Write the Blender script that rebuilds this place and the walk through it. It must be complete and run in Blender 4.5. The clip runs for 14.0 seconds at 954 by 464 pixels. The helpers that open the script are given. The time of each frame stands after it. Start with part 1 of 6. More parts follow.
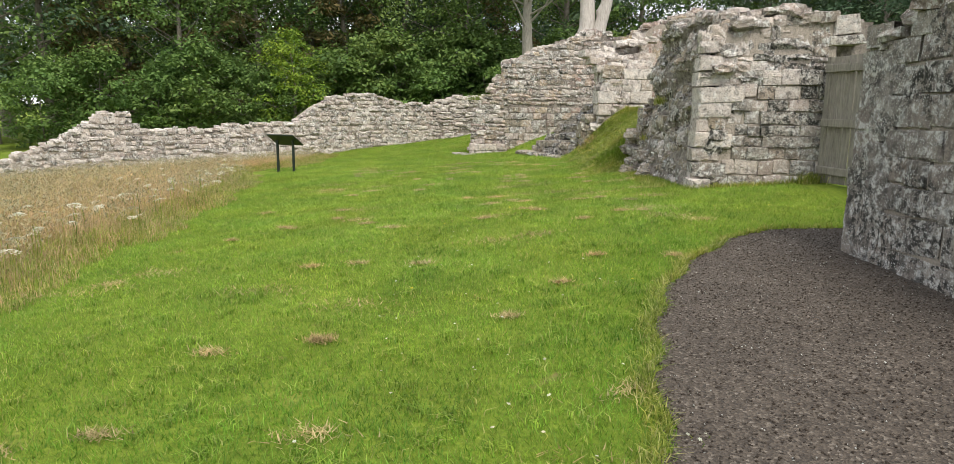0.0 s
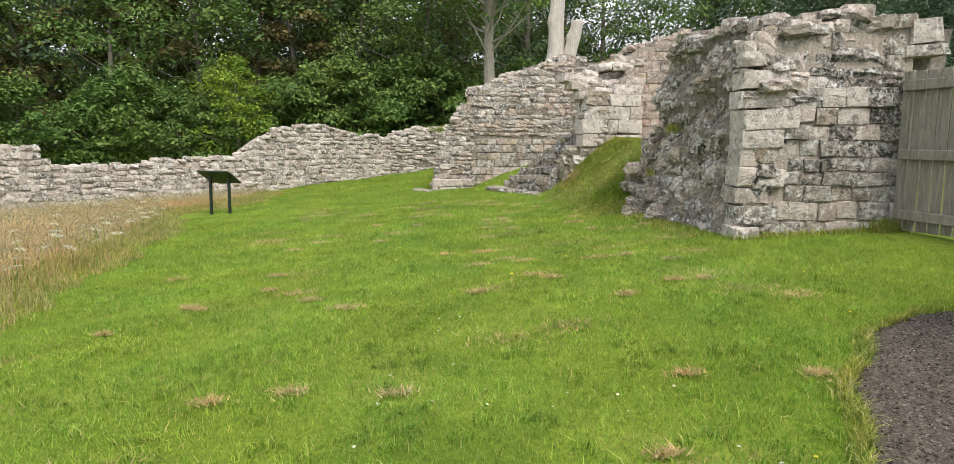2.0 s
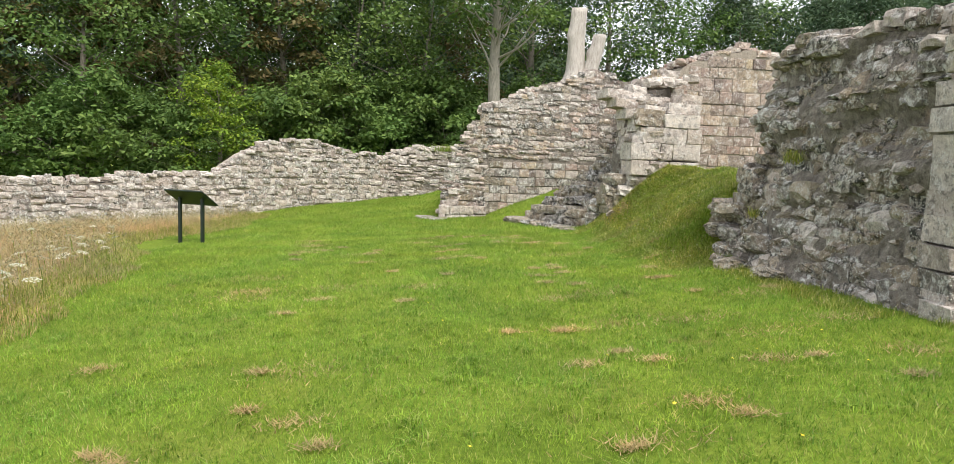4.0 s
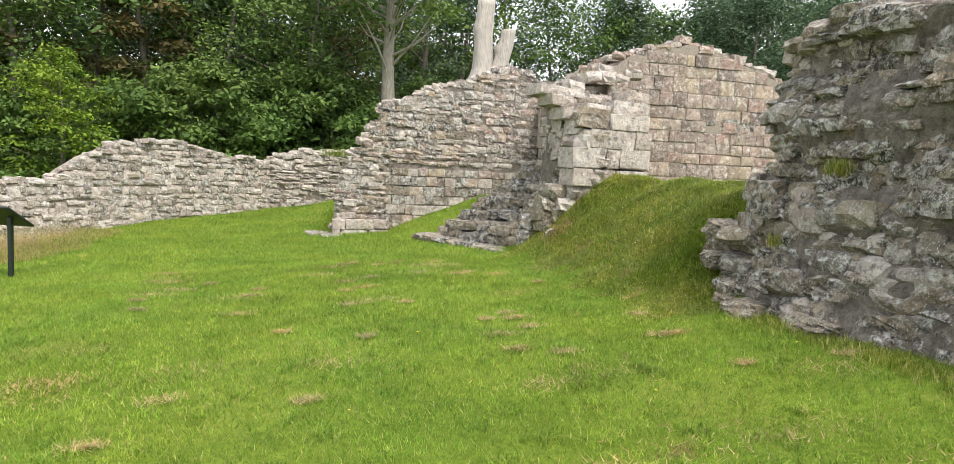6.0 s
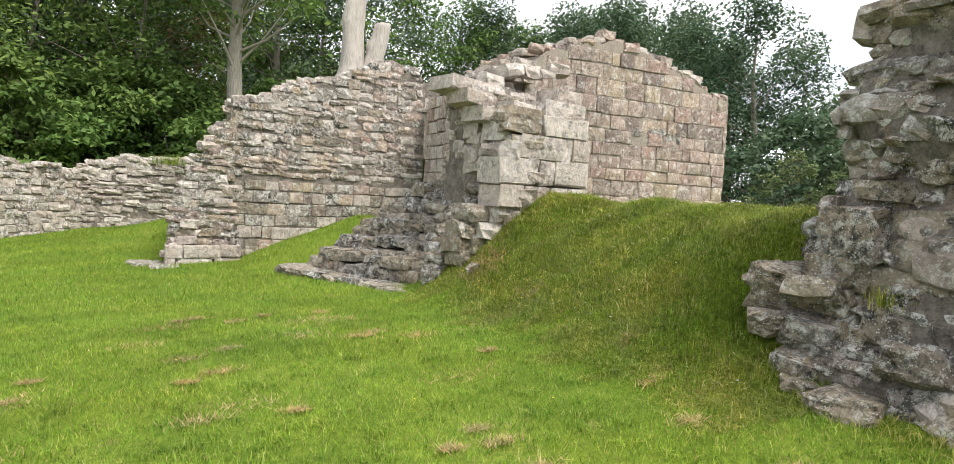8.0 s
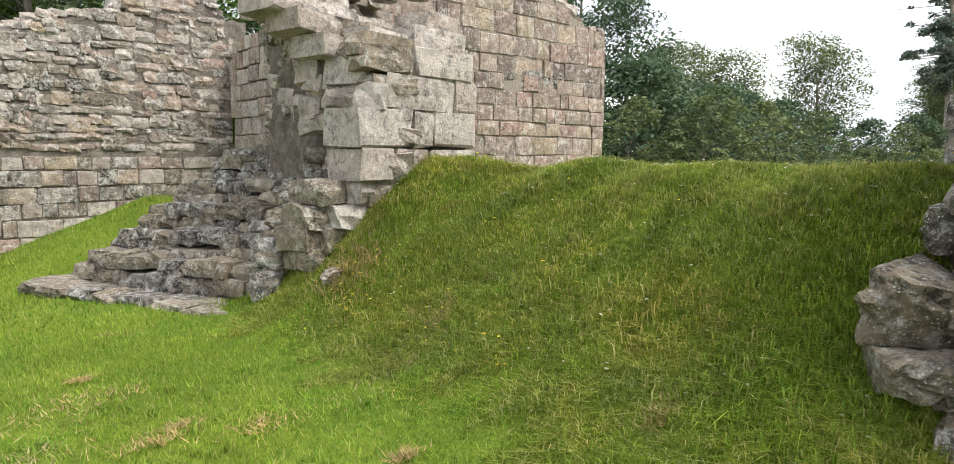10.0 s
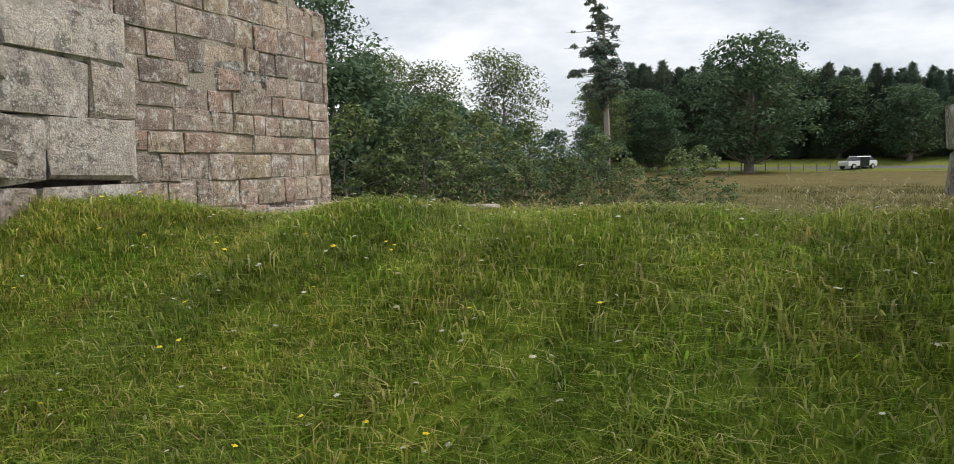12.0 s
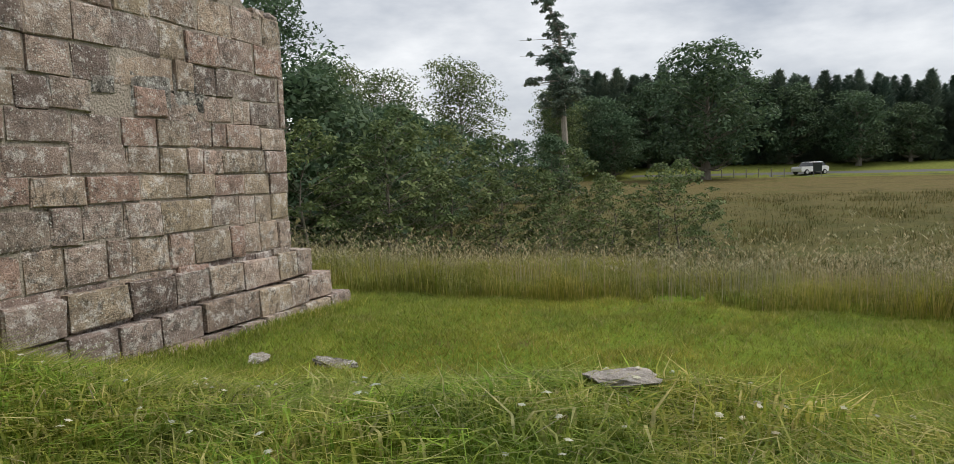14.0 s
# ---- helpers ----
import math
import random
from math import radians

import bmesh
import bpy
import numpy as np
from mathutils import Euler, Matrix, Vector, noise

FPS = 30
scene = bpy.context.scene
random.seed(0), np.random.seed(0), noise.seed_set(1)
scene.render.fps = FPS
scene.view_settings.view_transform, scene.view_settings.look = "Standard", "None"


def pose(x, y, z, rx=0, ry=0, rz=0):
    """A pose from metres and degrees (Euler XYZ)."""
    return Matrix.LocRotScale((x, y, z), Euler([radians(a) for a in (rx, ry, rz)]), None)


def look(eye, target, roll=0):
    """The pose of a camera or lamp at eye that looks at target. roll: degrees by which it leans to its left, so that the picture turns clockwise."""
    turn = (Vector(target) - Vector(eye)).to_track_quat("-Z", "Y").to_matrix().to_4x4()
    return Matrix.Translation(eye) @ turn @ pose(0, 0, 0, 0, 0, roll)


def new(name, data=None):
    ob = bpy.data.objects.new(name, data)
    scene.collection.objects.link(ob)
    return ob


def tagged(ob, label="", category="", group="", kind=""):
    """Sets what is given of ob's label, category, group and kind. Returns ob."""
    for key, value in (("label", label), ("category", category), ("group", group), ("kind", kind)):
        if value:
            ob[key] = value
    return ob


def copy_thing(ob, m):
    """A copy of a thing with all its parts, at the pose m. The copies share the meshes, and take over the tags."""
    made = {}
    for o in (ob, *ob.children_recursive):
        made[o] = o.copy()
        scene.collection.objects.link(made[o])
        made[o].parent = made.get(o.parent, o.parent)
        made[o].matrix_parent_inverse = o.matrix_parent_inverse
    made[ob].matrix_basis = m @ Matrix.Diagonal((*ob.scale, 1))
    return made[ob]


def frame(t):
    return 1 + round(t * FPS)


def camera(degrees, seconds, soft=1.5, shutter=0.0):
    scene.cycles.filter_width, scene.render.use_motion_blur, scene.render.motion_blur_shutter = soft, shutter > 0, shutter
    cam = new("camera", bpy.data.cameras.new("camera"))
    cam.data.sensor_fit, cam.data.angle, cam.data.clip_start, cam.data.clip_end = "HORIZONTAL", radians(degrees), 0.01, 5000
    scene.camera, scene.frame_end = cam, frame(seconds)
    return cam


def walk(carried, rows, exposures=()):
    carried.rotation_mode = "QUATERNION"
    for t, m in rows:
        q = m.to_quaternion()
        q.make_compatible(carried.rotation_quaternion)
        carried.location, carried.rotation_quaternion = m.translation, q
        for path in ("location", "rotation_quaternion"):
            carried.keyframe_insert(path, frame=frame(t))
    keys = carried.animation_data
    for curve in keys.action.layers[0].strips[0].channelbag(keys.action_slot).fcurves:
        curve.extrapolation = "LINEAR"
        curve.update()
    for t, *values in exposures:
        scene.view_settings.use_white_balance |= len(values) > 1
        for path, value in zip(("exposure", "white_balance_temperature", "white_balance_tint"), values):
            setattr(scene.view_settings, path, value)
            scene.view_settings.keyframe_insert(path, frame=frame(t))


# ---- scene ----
cam = camera(68.8, 14.0, soft=0.8)
PATH = [
    (0, (0.309, 0.906, 1.294), (0.233, 2.873, 0.938), 0.5),
    (0.5, (0.211, 1.576, 1.276), (0.316, 3.551, 0.984), 1.2),
    (1, (0.166, 2.199, 1.291), (0.159, 4.178, 1.004), 1.3),
    (1.5, (-0.002, 2.809, 1.281), (0.027, 4.792, 1.022), 1.1),
    (2, (-0.103, 3.488, 1.244), (-0.052, 5.47, 0.98), 0.3),
    (2.5, (-0.22, 4.113, 1.261), (-0.134, 6.094, 1.003), 2.5),
    (3, (-0.293, 4.742, 1.245), (-0.129, 6.727, 1.068), 2.2),
    (3.2, (-0.443, 5.092, 1.239), (-0.385, 7.079, 1.026), 1.9),
    (5.3, (-1.036, 7.988, 1.238), (-0.85, 9.971, 1.061), 2.7),
    (5.5, (-1.073, 8.271, 1.239), (-0.912, 10.255, 1.041), 3.5),
    (6, (-1.138, 9.04, 1.253), (-0.715, 10.987, 1.08), 2.5),
    (6.5, (-1.199, 9.691, 1.28), (-0.59, 11.594, 1.212), 2.8),
    (7, (-1.254, 10.466, 1.245), (-0.518, 12.323, 1.165), 3.8),
    (7.2, (-1.28, 10.789, 1.245), (-0.509, 12.632, 1.158), 3.6),
    (9.3, (-0.601, 13.787, 1.241), (0.44, 15.479, 1.009), 1.6),
    (9.5, (-0.559, 14.035, 1.257), (0.616, 15.627, 0.971), 0.3),
    (10, (-0.257, 14.639, 1.314), (1.006, 16.174, 1.096), 0.3),
    (10.5, (0.14, 15.211, 1.343), (1.634, 16.516, 1.093), -0.6),
    (11, (0.59, 15.675, 1.4), (2.186, 16.85, 1.132), -1.0),
    (11.5, (1.022, 16.118, 1.425), (2.76, 17.09, 1.237), 0.9),
    (12, (1.475, 16.568, 1.449), (3.257, 17.456, 1.256), -0.8),
    (12.5, (2.033, 16.967, 1.538), (3.852, 17.783, 1.386), -1.2),
    (13, (2.512, 17.25, 1.66), (4.409, 17.873, 1.542), -0.4),
    (13.5, (2.778, 17.506, 1.722), (4.683, 18.102, 1.595), -0.4),
    (14, (2.844, 17.732, 1.765), (4.682, 18.501, 1.59), -1.5),
]
walk(cam, [(t, look(eye, target, roll)) for t, eye, target, roll in PATH],
     exposures=[(0, 0.68), (3, 0.8), (7, 0.9), (9.5, 0.89), (10.5, 0.74), (11.5, 0.58), (12, 0.24), (12.5, 0.06), (14, 0.02)])

# ---- light ----
SUN_AZ, SUN_EL = radians(155), radians(57)      # high in the south, clockwise from +y
world = bpy.data.worlds.new("overcast_sky")
scene.world = world
world.use_nodes = True
wn, wl = world.node_tree.nodes, world.node_tree.links
wn.clear()
w_out = wn.new("ShaderNodeOutputWorld")
w_bg = wn.new("ShaderNodeBackground")
w_bg.inputs["Strength"].default_value = 0.1
w_sky = wn.new("ShaderNodeTexSky")
w_sky.sky_type = "NISHITA"
w_sky.sun_disc = False
w_sky.sun_elevation, w_sky.sun_rotation = SUN_EL, SUN_AZ
w_co = wn.new("ShaderNodeTexCoord")
w_map = wn.new("ShaderNodeMapping")
w_map.inputs["Scale"].default_value = (1.3, 1.3, 3.4)
w_map.inputs["Location"].default_value = (0.3, 0.9, 0.2)
w_noise = wn.new("ShaderNodeTexNoise")
w_noise.inputs["Scale"].default_value = 1.7
w_noise.inputs["Detail"].default_value = 7
w_noise.inputs["Roughness"].default_value = 0.55
w_ramp = wn.new("ShaderNodeValToRGB")
w_ramp.color_ramp.elements[0].position = 0.36
w_ramp.color_ramp.elements[0].color = (4.6, 5.0, 5.7, 1)
w_ramp.color_ramp.elements[1].position = 0.62
w_ramp.color_ramp.elements[1].color = (10.8, 10.9, 11.0, 1)
w_mix = wn.new("ShaderNodeMixRGB")
w_mix.inputs[0].default_value = 0.9
wl.new(w_co.outputs["Generated"], w_map.inputs["Vector"])
wl.new(w_map.outputs["Vector"], w_noise.inputs["Vector"])
wl.new(w_noise.outputs["Fac"], w_ramp.inputs["Fac"])
wl.new(w_sky.outputs["Color"], w_mix.inputs[1])
wl.new(w_ramp.outputs["Color"], w_mix.inputs[2])
wl.new(w_mix.outputs["Color"], w_bg.inputs["Color"])
wl.new(w_bg.outputs["Background"], w_out.inputs["Surface"])

sun_data = bpy.data.lights.new("sun", "SUN")
sun_data.energy, sun_data.angle, sun_data.color = 2.6, radians(24), (1.0, 0.945, 0.86)
sun = new("sun", sun_data)
sun.matrix_world = look((60 * math.sin(SUN_AZ), 60 * math.cos(SUN_AZ), 60 * math.tan(SUN_EL)), (0, 0, 0))

# ---- materials ----
def material(name):
    m = bpy.data.materials.new(name)
    m.use_nodes = True
    t = m.node_tree
    return m, t, t.nodes["Principled BSDF"]


def node(t, kind, **inputs):
    n = t.nodes.new("ShaderNode" + kind)
    for k, v in inputs.items():
        n.inputs[k.replace("_", " ")].default_value = v
    return n


def ramp(t, source, stops):
    r = t.nodes.new("ShaderNodeValToRGB")
    els = r.color_ramp.elements
    while len(els) < len(stops):
        els.new(0.5)
    for e, (p, c) in zip(els, stops):
        e.position, e.color = p, (*c, 1) if len(c) == 3 else c
    t.links.new(source, r.inputs["Fac"])
    return r.outputs["Color"]


def mixed(t, fac, a, b, mode="MIX"):
    m = t.nodes.new("ShaderNodeMixRGB")
    m.blend_type = mode
    for socket, v in zip(m.inputs, (fac, a, b)):
        if isinstance(v, (int, float)):
            socket.default_value = v
        elif isinstance(v, tuple):
            socket.default_value = (*v, 1)
        else:
            t.links.new(v, socket)
    return m.outputs["Color"]


def place(t):
    return t.nodes.new("ShaderNodeNewGeometry").outputs["Position"]


def noise_at(t, co, scale, detail=4, rough=0.55, distort=0.0):
    n = node(t, "TexNoise", Scale=scale, Detail=detail, Roughness=rough, Distortion=distort)
    t.links.new(co, n.inputs["Vector"])
    return n.outputs["Fac"]


def piece_random(t):
    """One random number per loose piece, whether it is an object or an island of a mesh."""
    a = t.nodes.new("ShaderNodeObjectInfo").outputs["Random"]
    b = t.nodes.new("ShaderNodeNewGeometry").outputs["Random Per Island"]
    s = t.nodes.new("ShaderNodeMath")
    s.operation = "ADD"
    t.links.new(a, s.inputs[0]), t.links.new(b, s.inputs[1])
    f = t.nodes.new("ShaderNodeMath")
    f.operation = "FRACT"
    t.links.new(s.outputs[0], f.inputs[0])
    return f.outputs[0]


def bump(t, b, height, strength, distance):
    n = node(t, "Bump", Strength=strength, Distance=distance)
    t.links.new(height, n.inputs["Height"])
    t.links.new(n.outputs["Normal"], b.inputs["Normal"])


def stone_material(name, tones, lichen, stain, lichen_colour=(0.62, 0.61, 0.56)):
    """Weathered sandstone: block tones, dark algae stains, pale lichen spots, grain."""
    m, t, b = material(name)
    co = place(t)
    base = ramp(t, piece_random(t), [(i / (len(tones) - 1), c) for i, c in enumerate(tones)])
    grain = noise_at(t, co, 42, 8, 0.75)
    base = mixed(t, 0.85, base, ramp(t, grain, [(0.3, (0.7, 0.68, 0.66)), (0.7, (1.22, 1.2, 1.18))]), "MULTIPLY")
    base = mixed(t, 0.8, base, ramp(t, noise_at(t, co, 5.3, 6, 0.7, 0.3), [(0.34, (0.62, 0.6, 0.59)), (0.66, (1.3, 1.27, 1.22))]), "MULTIPLY")
    rust = ramp(t, noise_at(t, co, 3.1, 5, 0.65, 0.5), [(0.62, (0, 0, 0)), (0.7, (0.22, 0.22, 0.22))])
    base = mixed(t, rust, base, (0.36, 0.22, 0.12))
    edge = 0.61 - lichen * 0.12
    pale = ramp(t, noise_at(t, co, 9.5, 9, 0.78, 0.25), [(edge, (0, 0, 0)), (edge + 0.05, (1, 1, 1))])
    broken = ramp(t, noise_at(t, co, 31, 6, 0.7), [(0.36, (0.2, 0.2, 0.2)), (0.52, (1, 1, 1))])
    pale = mixed(t, 1.0, pale, broken, "MULTIPLY")
    base = mixed(t, mixed(t, 1.0, pale, (lichen, lichen, lichen), "MULTIPLY"), base, lichen_colour)
    broad = ramp(t, noise_at(t, co, 1.6, 5, 0.6, 0.4), [(0.38, (0.2, 0.2, 0.2)), (0.55, (1, 1, 1))])
    crust = ramp(t, noise_at(t, co, 14, 10, 0.82, 0.2), [(0.57 - stain * 0.09, (0, 0, 0)), (0.62 - stain * 0.09, (1, 1, 1))])
    crust = mixed(t, 1.0, crust, broad, "MULTIPLY")
    base = mixed(t, mixed(t, 1.0, crust, (stain, stain, stain), "MULTIPLY"), base, (0.052, 0.051, 0.046))
    spots = t.nodes.new("ShaderNodeTexVoronoi")
    spots.inputs["Scale"].default_value = 44
    t.links.new(co, spots.inputs["Vector"])
    near = ramp(t, spots.outputs["Distance"], [(0.2, (1, 1, 1)), (0.3, (0, 0, 0))])
    some = ramp(t, noise_at(t, co, 6.3, 5), [(0.47 - lichen * 0.1, (0, 0, 0)), (0.58, (0.9, 0.9, 0.9))])
    base = mixed(t, mixed(t, 1.0, near, some, "MULTIPLY"), base, (0.7, 0.7, 0.65))
    t.links.new(base, b.inputs["Base Color"])
    b.inputs["Roughness"].default_value = 0.92
    b.inputs["Specular IOR Level"].default_value = 0.2
    rough = mixed(t, 0.55, grain, noise_at(t, co, 9, 6, 0.7, 0.5))
    bump(t, b, rough, 1.0, 0.06)
    return m


STONE_PIER = stone_material("lichened_grey_stone", [(0.25, 0.225, 0.21), (0.36, 0.335, 0.31), (0.46, 0.43, 0.4), (0.3, 0.26, 0.225), (0.4, 0.34, 0.29)], 0.85, 0.85, (0.72, 0.715, 0.68))
STONE_PALE = stone_material("pale_rubble_stone", [(0.47, 0.415, 0.375), (0.58, 0.54, 0.51), (0.4, 0.34, 0.31), (0.66, 0.625, 0.595), (0.5, 0.435, 0.385)], 0.62, 0.62, (0.78, 0.76, 0.735))
STONE_TOWER = stone_material("pinkish_ashlar_stone", [(0.33, 0.255, 0.225), (0.5, 0.41, 0.36), (0.43, 0.3, 0.255), (0.36, 0.3, 0.275), (0.53, 0.43, 0.35), (0.19, 0.15, 0.14), (0.46, 0.38, 0.34), (0.48, 0.4, 0.3), (0.28, 0.235, 0.22)], 0.72, 0.66, (0.76, 0.72, 0.69))
STONE_NEAR = stone_material("dark_lichened_stone", [(0.25, 0.23, 0.215), (0.38, 0.36, 0.335), (0.3, 0.265, 0.24)], 0.88, 1.0, (0.7, 0.69, 0.66))
STONE_ROCK = stone_material("rough_brown_rock", [(0.28, 0.245, 0.2), (0.39, 0.345, 0.28), (0.33, 0.275, 0.21), (0.25, 0.225, 0.19)], 0.7, 0.8, (0.66, 0.65, 0.61))


def earth_material(name, a, b_, scale, strength=0.8):
    m, t, b = material(name)
    co = place(t)
    n = noise_at(t, co, scale, 6, 0.65)
    base = mixed(t, n, a, b_)
    base = mixed(t, 0.6, base, ramp(t, noise_at(t, co, scale * 5, 4), [(0.3, (0.5, 0.5, 0.5)), (0.7, (1.3, 1.3, 1.3))]), "MULTIPLY")
    t.links.new(base, b.inputs["Base Color"])
    b.inputs["Roughness"].default_value = 0.95
    bump(t, b, noise_at(t, co, scale * 4, 5), strength, 0.03)
    return m


MORTAR_PALE = earth_material("pale_lime_mortar", (0.26, 0.22, 0.18), (0.42, 0.37, 0.31), 12)


def rubble_core_material():
    """Coarse brown-grey lime mortar full of grit, pebbles and crusts."""
    m, t, b = material("mortared_rubble_core")
    co = place(t)
    base = ramp(t, noise_at(t, co, 6, 7, 0.68, 0.6), [(0.3, (0.13, 0.11, 0.095)), (0.5, (0.25, 0.22, 0.19)), (0.7, (0.4, 0.365, 0.325))])
    rust = ramp(t, noise_at(t, co, 2.6, 5, 0.6, 0.6), [(0.6, (0, 0, 0)), (0.7, (0.45, 0.45, 0.45))])
    base = mixed(t, rust, base, (0.34, 0.21, 0.12))
    pebbles = t.nodes.new("ShaderNodeTexVoronoi")
    pebbles.inputs["Scale"].default_value = 38
    t.links.new(co, pebbles.inputs["Vector"])
    base = mixed(t, ramp(t, pebbles.outputs["Distance"], [(0.12, (0.5, 0.5, 0.5)), (0.34, (0, 0, 0))]), base, (0.42, 0.39, 0.36))
    grain = noise_at(t, co, 34, 8, 0.75)
    base = mixed(t, 0.9, base, ramp(t, grain, [(0.3, (0.45, 0.44, 0.42)), (0.7, (1.4, 1.38, 1.35))]), "MULTIPLY")
    crust = ramp(t, noise_at(t, co, 17, 9, 0.8), [(0.53, (0, 0, 0)), (0.6, (0.8, 0.8, 0.8))])
    base = mixed(t, crust, base, (0.06, 0.055, 0.05))
    t.links.new(base, b.inputs["Base Color"])
    b.inputs["Roughness"].default_value = 0.95
    bump(t, b, mixed(t, 0.5, noise_at(t, co, 9, 8, 0.75, 0.4), grain), 1.0, 0.08)
    return m


MORTAR = rubble_core_material()


def ground_material():
    """Turf under the blades: green, with straw patches, and duller far fields."""
    m, t, b = material("turf")
    co = place(t)
    base = ramp(t, noise_at(t, co, 0.9, 5, 0.6), [(0.3, (0.1, 0.155, 0.018)), (0.55, (0.155, 0.215, 0.028)), (0.75, (0.215, 0.24, 0.05))])
    base = mixed(t, 0.8, base, ramp(t, noise_at(t, co, 26, 5, 0.7), [(0.3, (0.45, 0.5, 0.45)), (0.7, (1.35, 1.3, 1.2))]), "MULTIPLY")
    straw = ramp(t, noise_at(t, co, 2.3, 4, 0.6, 1.0), [(0.66, (0, 0, 0)), (0.74, (0.8, 0.8, 0.8))])
    base = mixed(t, straw, base, (0.2, 0.15, 0.07))
    sep = t.nodes.new("ShaderNodeSeparateXYZ")
    t.links.new(co, sep.inputs[0])
    east_map = t.nodes.new("ShaderNodeMapRange")
    east_map.inputs["From Min"].default_value, east_map.inputs["From Max"].default_value = 14, 20
    t.links.new(sep.outputs["X"], east_map.inputs["Value"])
    rough_field = ramp(t, noise_at(t, co, 0.35, 8, 0.7), [(0.36, (0.058, 0.066, 0.02)), (0.5, (0.095, 0.088, 0.032)), (0.62, (0.078, 0.088, 0.027))])
    tan_field = ramp(t, noise_at(t, co, 0.25, 8, 0.7), [(0.38, (0.09, 0.08, 0.03)), (0.5, (0.14, 0.11, 0.048)), (0.62, (0.105, 0.098, 0.034))])
    far_map = t.nodes.new("ShaderNodeMapRange")
    far_map.inputs["From Min"].default_value, far_map.inputs["From Max"].default_value = 22, 70
    t.links.new(sep.outputs["X"], far_map.inputs["Value"])
    field = mixed(t, far_map.outputs[0], rough_field, tan_field)
    lane_map = t.nodes.new("ShaderNodeMapRange")
    lane_map.inputs["From Min"].default_value, lane_map.inputs["From Max"].default_value = 87, 90
    t.links.new(sep.outputs["X"], lane_map.inputs["Value"])
    field = mixed(t, lane_map.outputs[0], field, (0.15, 0.17, 0.04))
    field = mixed(t, 0.8, field, ramp(t, noise_at(t, co, 3.0, 6, 0.75), [(0.34, (0.6, 0.62, 0.6)), (0.66, (1.3, 1.28, 1.25))]), "MULTIPLY")
    base = mixed(t, east_map.outputs[0], base, field)
    t.links.new(base, b.inputs["Base Color"])
    b.inputs["Roughness"].default_value = 0.95
    b.inputs["Specular IOR Level"].default_value = 0.1
    bump(t, b, noise_at(t, co, 30, 5, 0.7), 0.8, 0.03)
    return m


def blade_material(name, stops, patch=None, translucent=0.35, scale=1.3):
    """Grass or leaf: a tone per blade, broad patches, light through the blade."""
    m, t, b = material(name)
    co = place(t)
    base = ramp(t, piece_random(t), stops)
    broad = ramp(t, noise_at(t, co, scale, 4, 0.6), [(0.32, (0.72, 0.74, 0.7)), (0.68, (1.25, 1.2, 1.15))])
    base = mixed(t, 0.9, base, broad, "MULTIPLY")
    fine = ramp(t, noise_at(t, co, scale * 9, 5, 0.7), [(0.34, (0.52, 0.57, 0.5)), (0.66, (1.38, 1.34, 1.3))])
    base = mixed(t, 0.85, base, fine, "MULTIPLY")
    hue = ramp(t, noise_at(t, co, scale * 0.6, 5, 0.65), [(0.36, (0.82, 0.97, 1.0)), (0.64, (1.05, 1.03, 0.98))])
    base = mixed(t, 1.0, base, hue, "MULTIPLY")
    if patch:
        colour, low, high, size = patch
        p = ramp(t, noise_at(t, co, size, 4, 0.6, 0.8), [(low, (0, 0, 0)), (high, (0.85, 0.85, 0.85))])
        base = mixed(t, p, base, colour)
    t.links.new(base, b.inputs["Base Color"])
    b.inputs["Roughness"].default_value = 0.6
    b.inputs["Specular IOR Level"].default_value = 0.25
    tr = t.nodes.new("ShaderNodeBsdfTranslucent")
    t.links.new(base, tr.inputs["Color"])
    mix = t.nodes.new("ShaderNodeMixShader")
    mix.inputs[0].default_value = translucent
    out = t.nodes["Material Output"]
    t.links.new(b.outputs[0], mix.inputs[1]), t.links.new(tr.outputs[0], mix.inputs[2])
    t.links.new(mix.outputs[0], out.inputs["Surface"])
    return m


TURF = ground_material()
LAWN = blade_material("mown_grass", [(0, (0.15, 0.25, 0.033)), (0.45, (0.24, 0.365, 0.046)), (0.8, (0.335, 0.435, 0.07)), (1, (0.5, 0.44, 0.18))], ((0.4, 0.28, 0.14), 0.68, 0.74, 2.3), 0.45)
# lush path-side grass, also used to paint the lawn dimmer close to the camera
LUSH_DIMMED_LAWN = blade_material("lush_dimmed_mown_grass", [(0, (0.115, 0.215, 0.024)), (0.5, (0.18, 0.315, 0.034)), (0.85, (0.25, 0.375, 0.052)), (1, (0.42, 0.38, 0.14))], ((0.36, 0.25, 0.12), 0.68, 0.74, 2.3), 0.45)
LUSH_GRASS = blade_material("lush_long_grass", [(0, (0.155, 0.25, 0.032)), (0.5, (0.27, 0.4, 0.052)), (1, (0.43, 0.53, 0.09))], None, 0.5, 2.0)
ROUGH_GRASS = blade_material("rough_bank_grass", [(0, (0.15, 0.205, 0.034)), (0.4, (0.275, 0.325, 0.054)), (0.72, (0.42, 0.415, 0.096)), (1, (0.63, 0.54, 0.28))], ((0.36, 0.28, 0.12), 0.62, 0.72, 3.1), 0.5, 2.2)
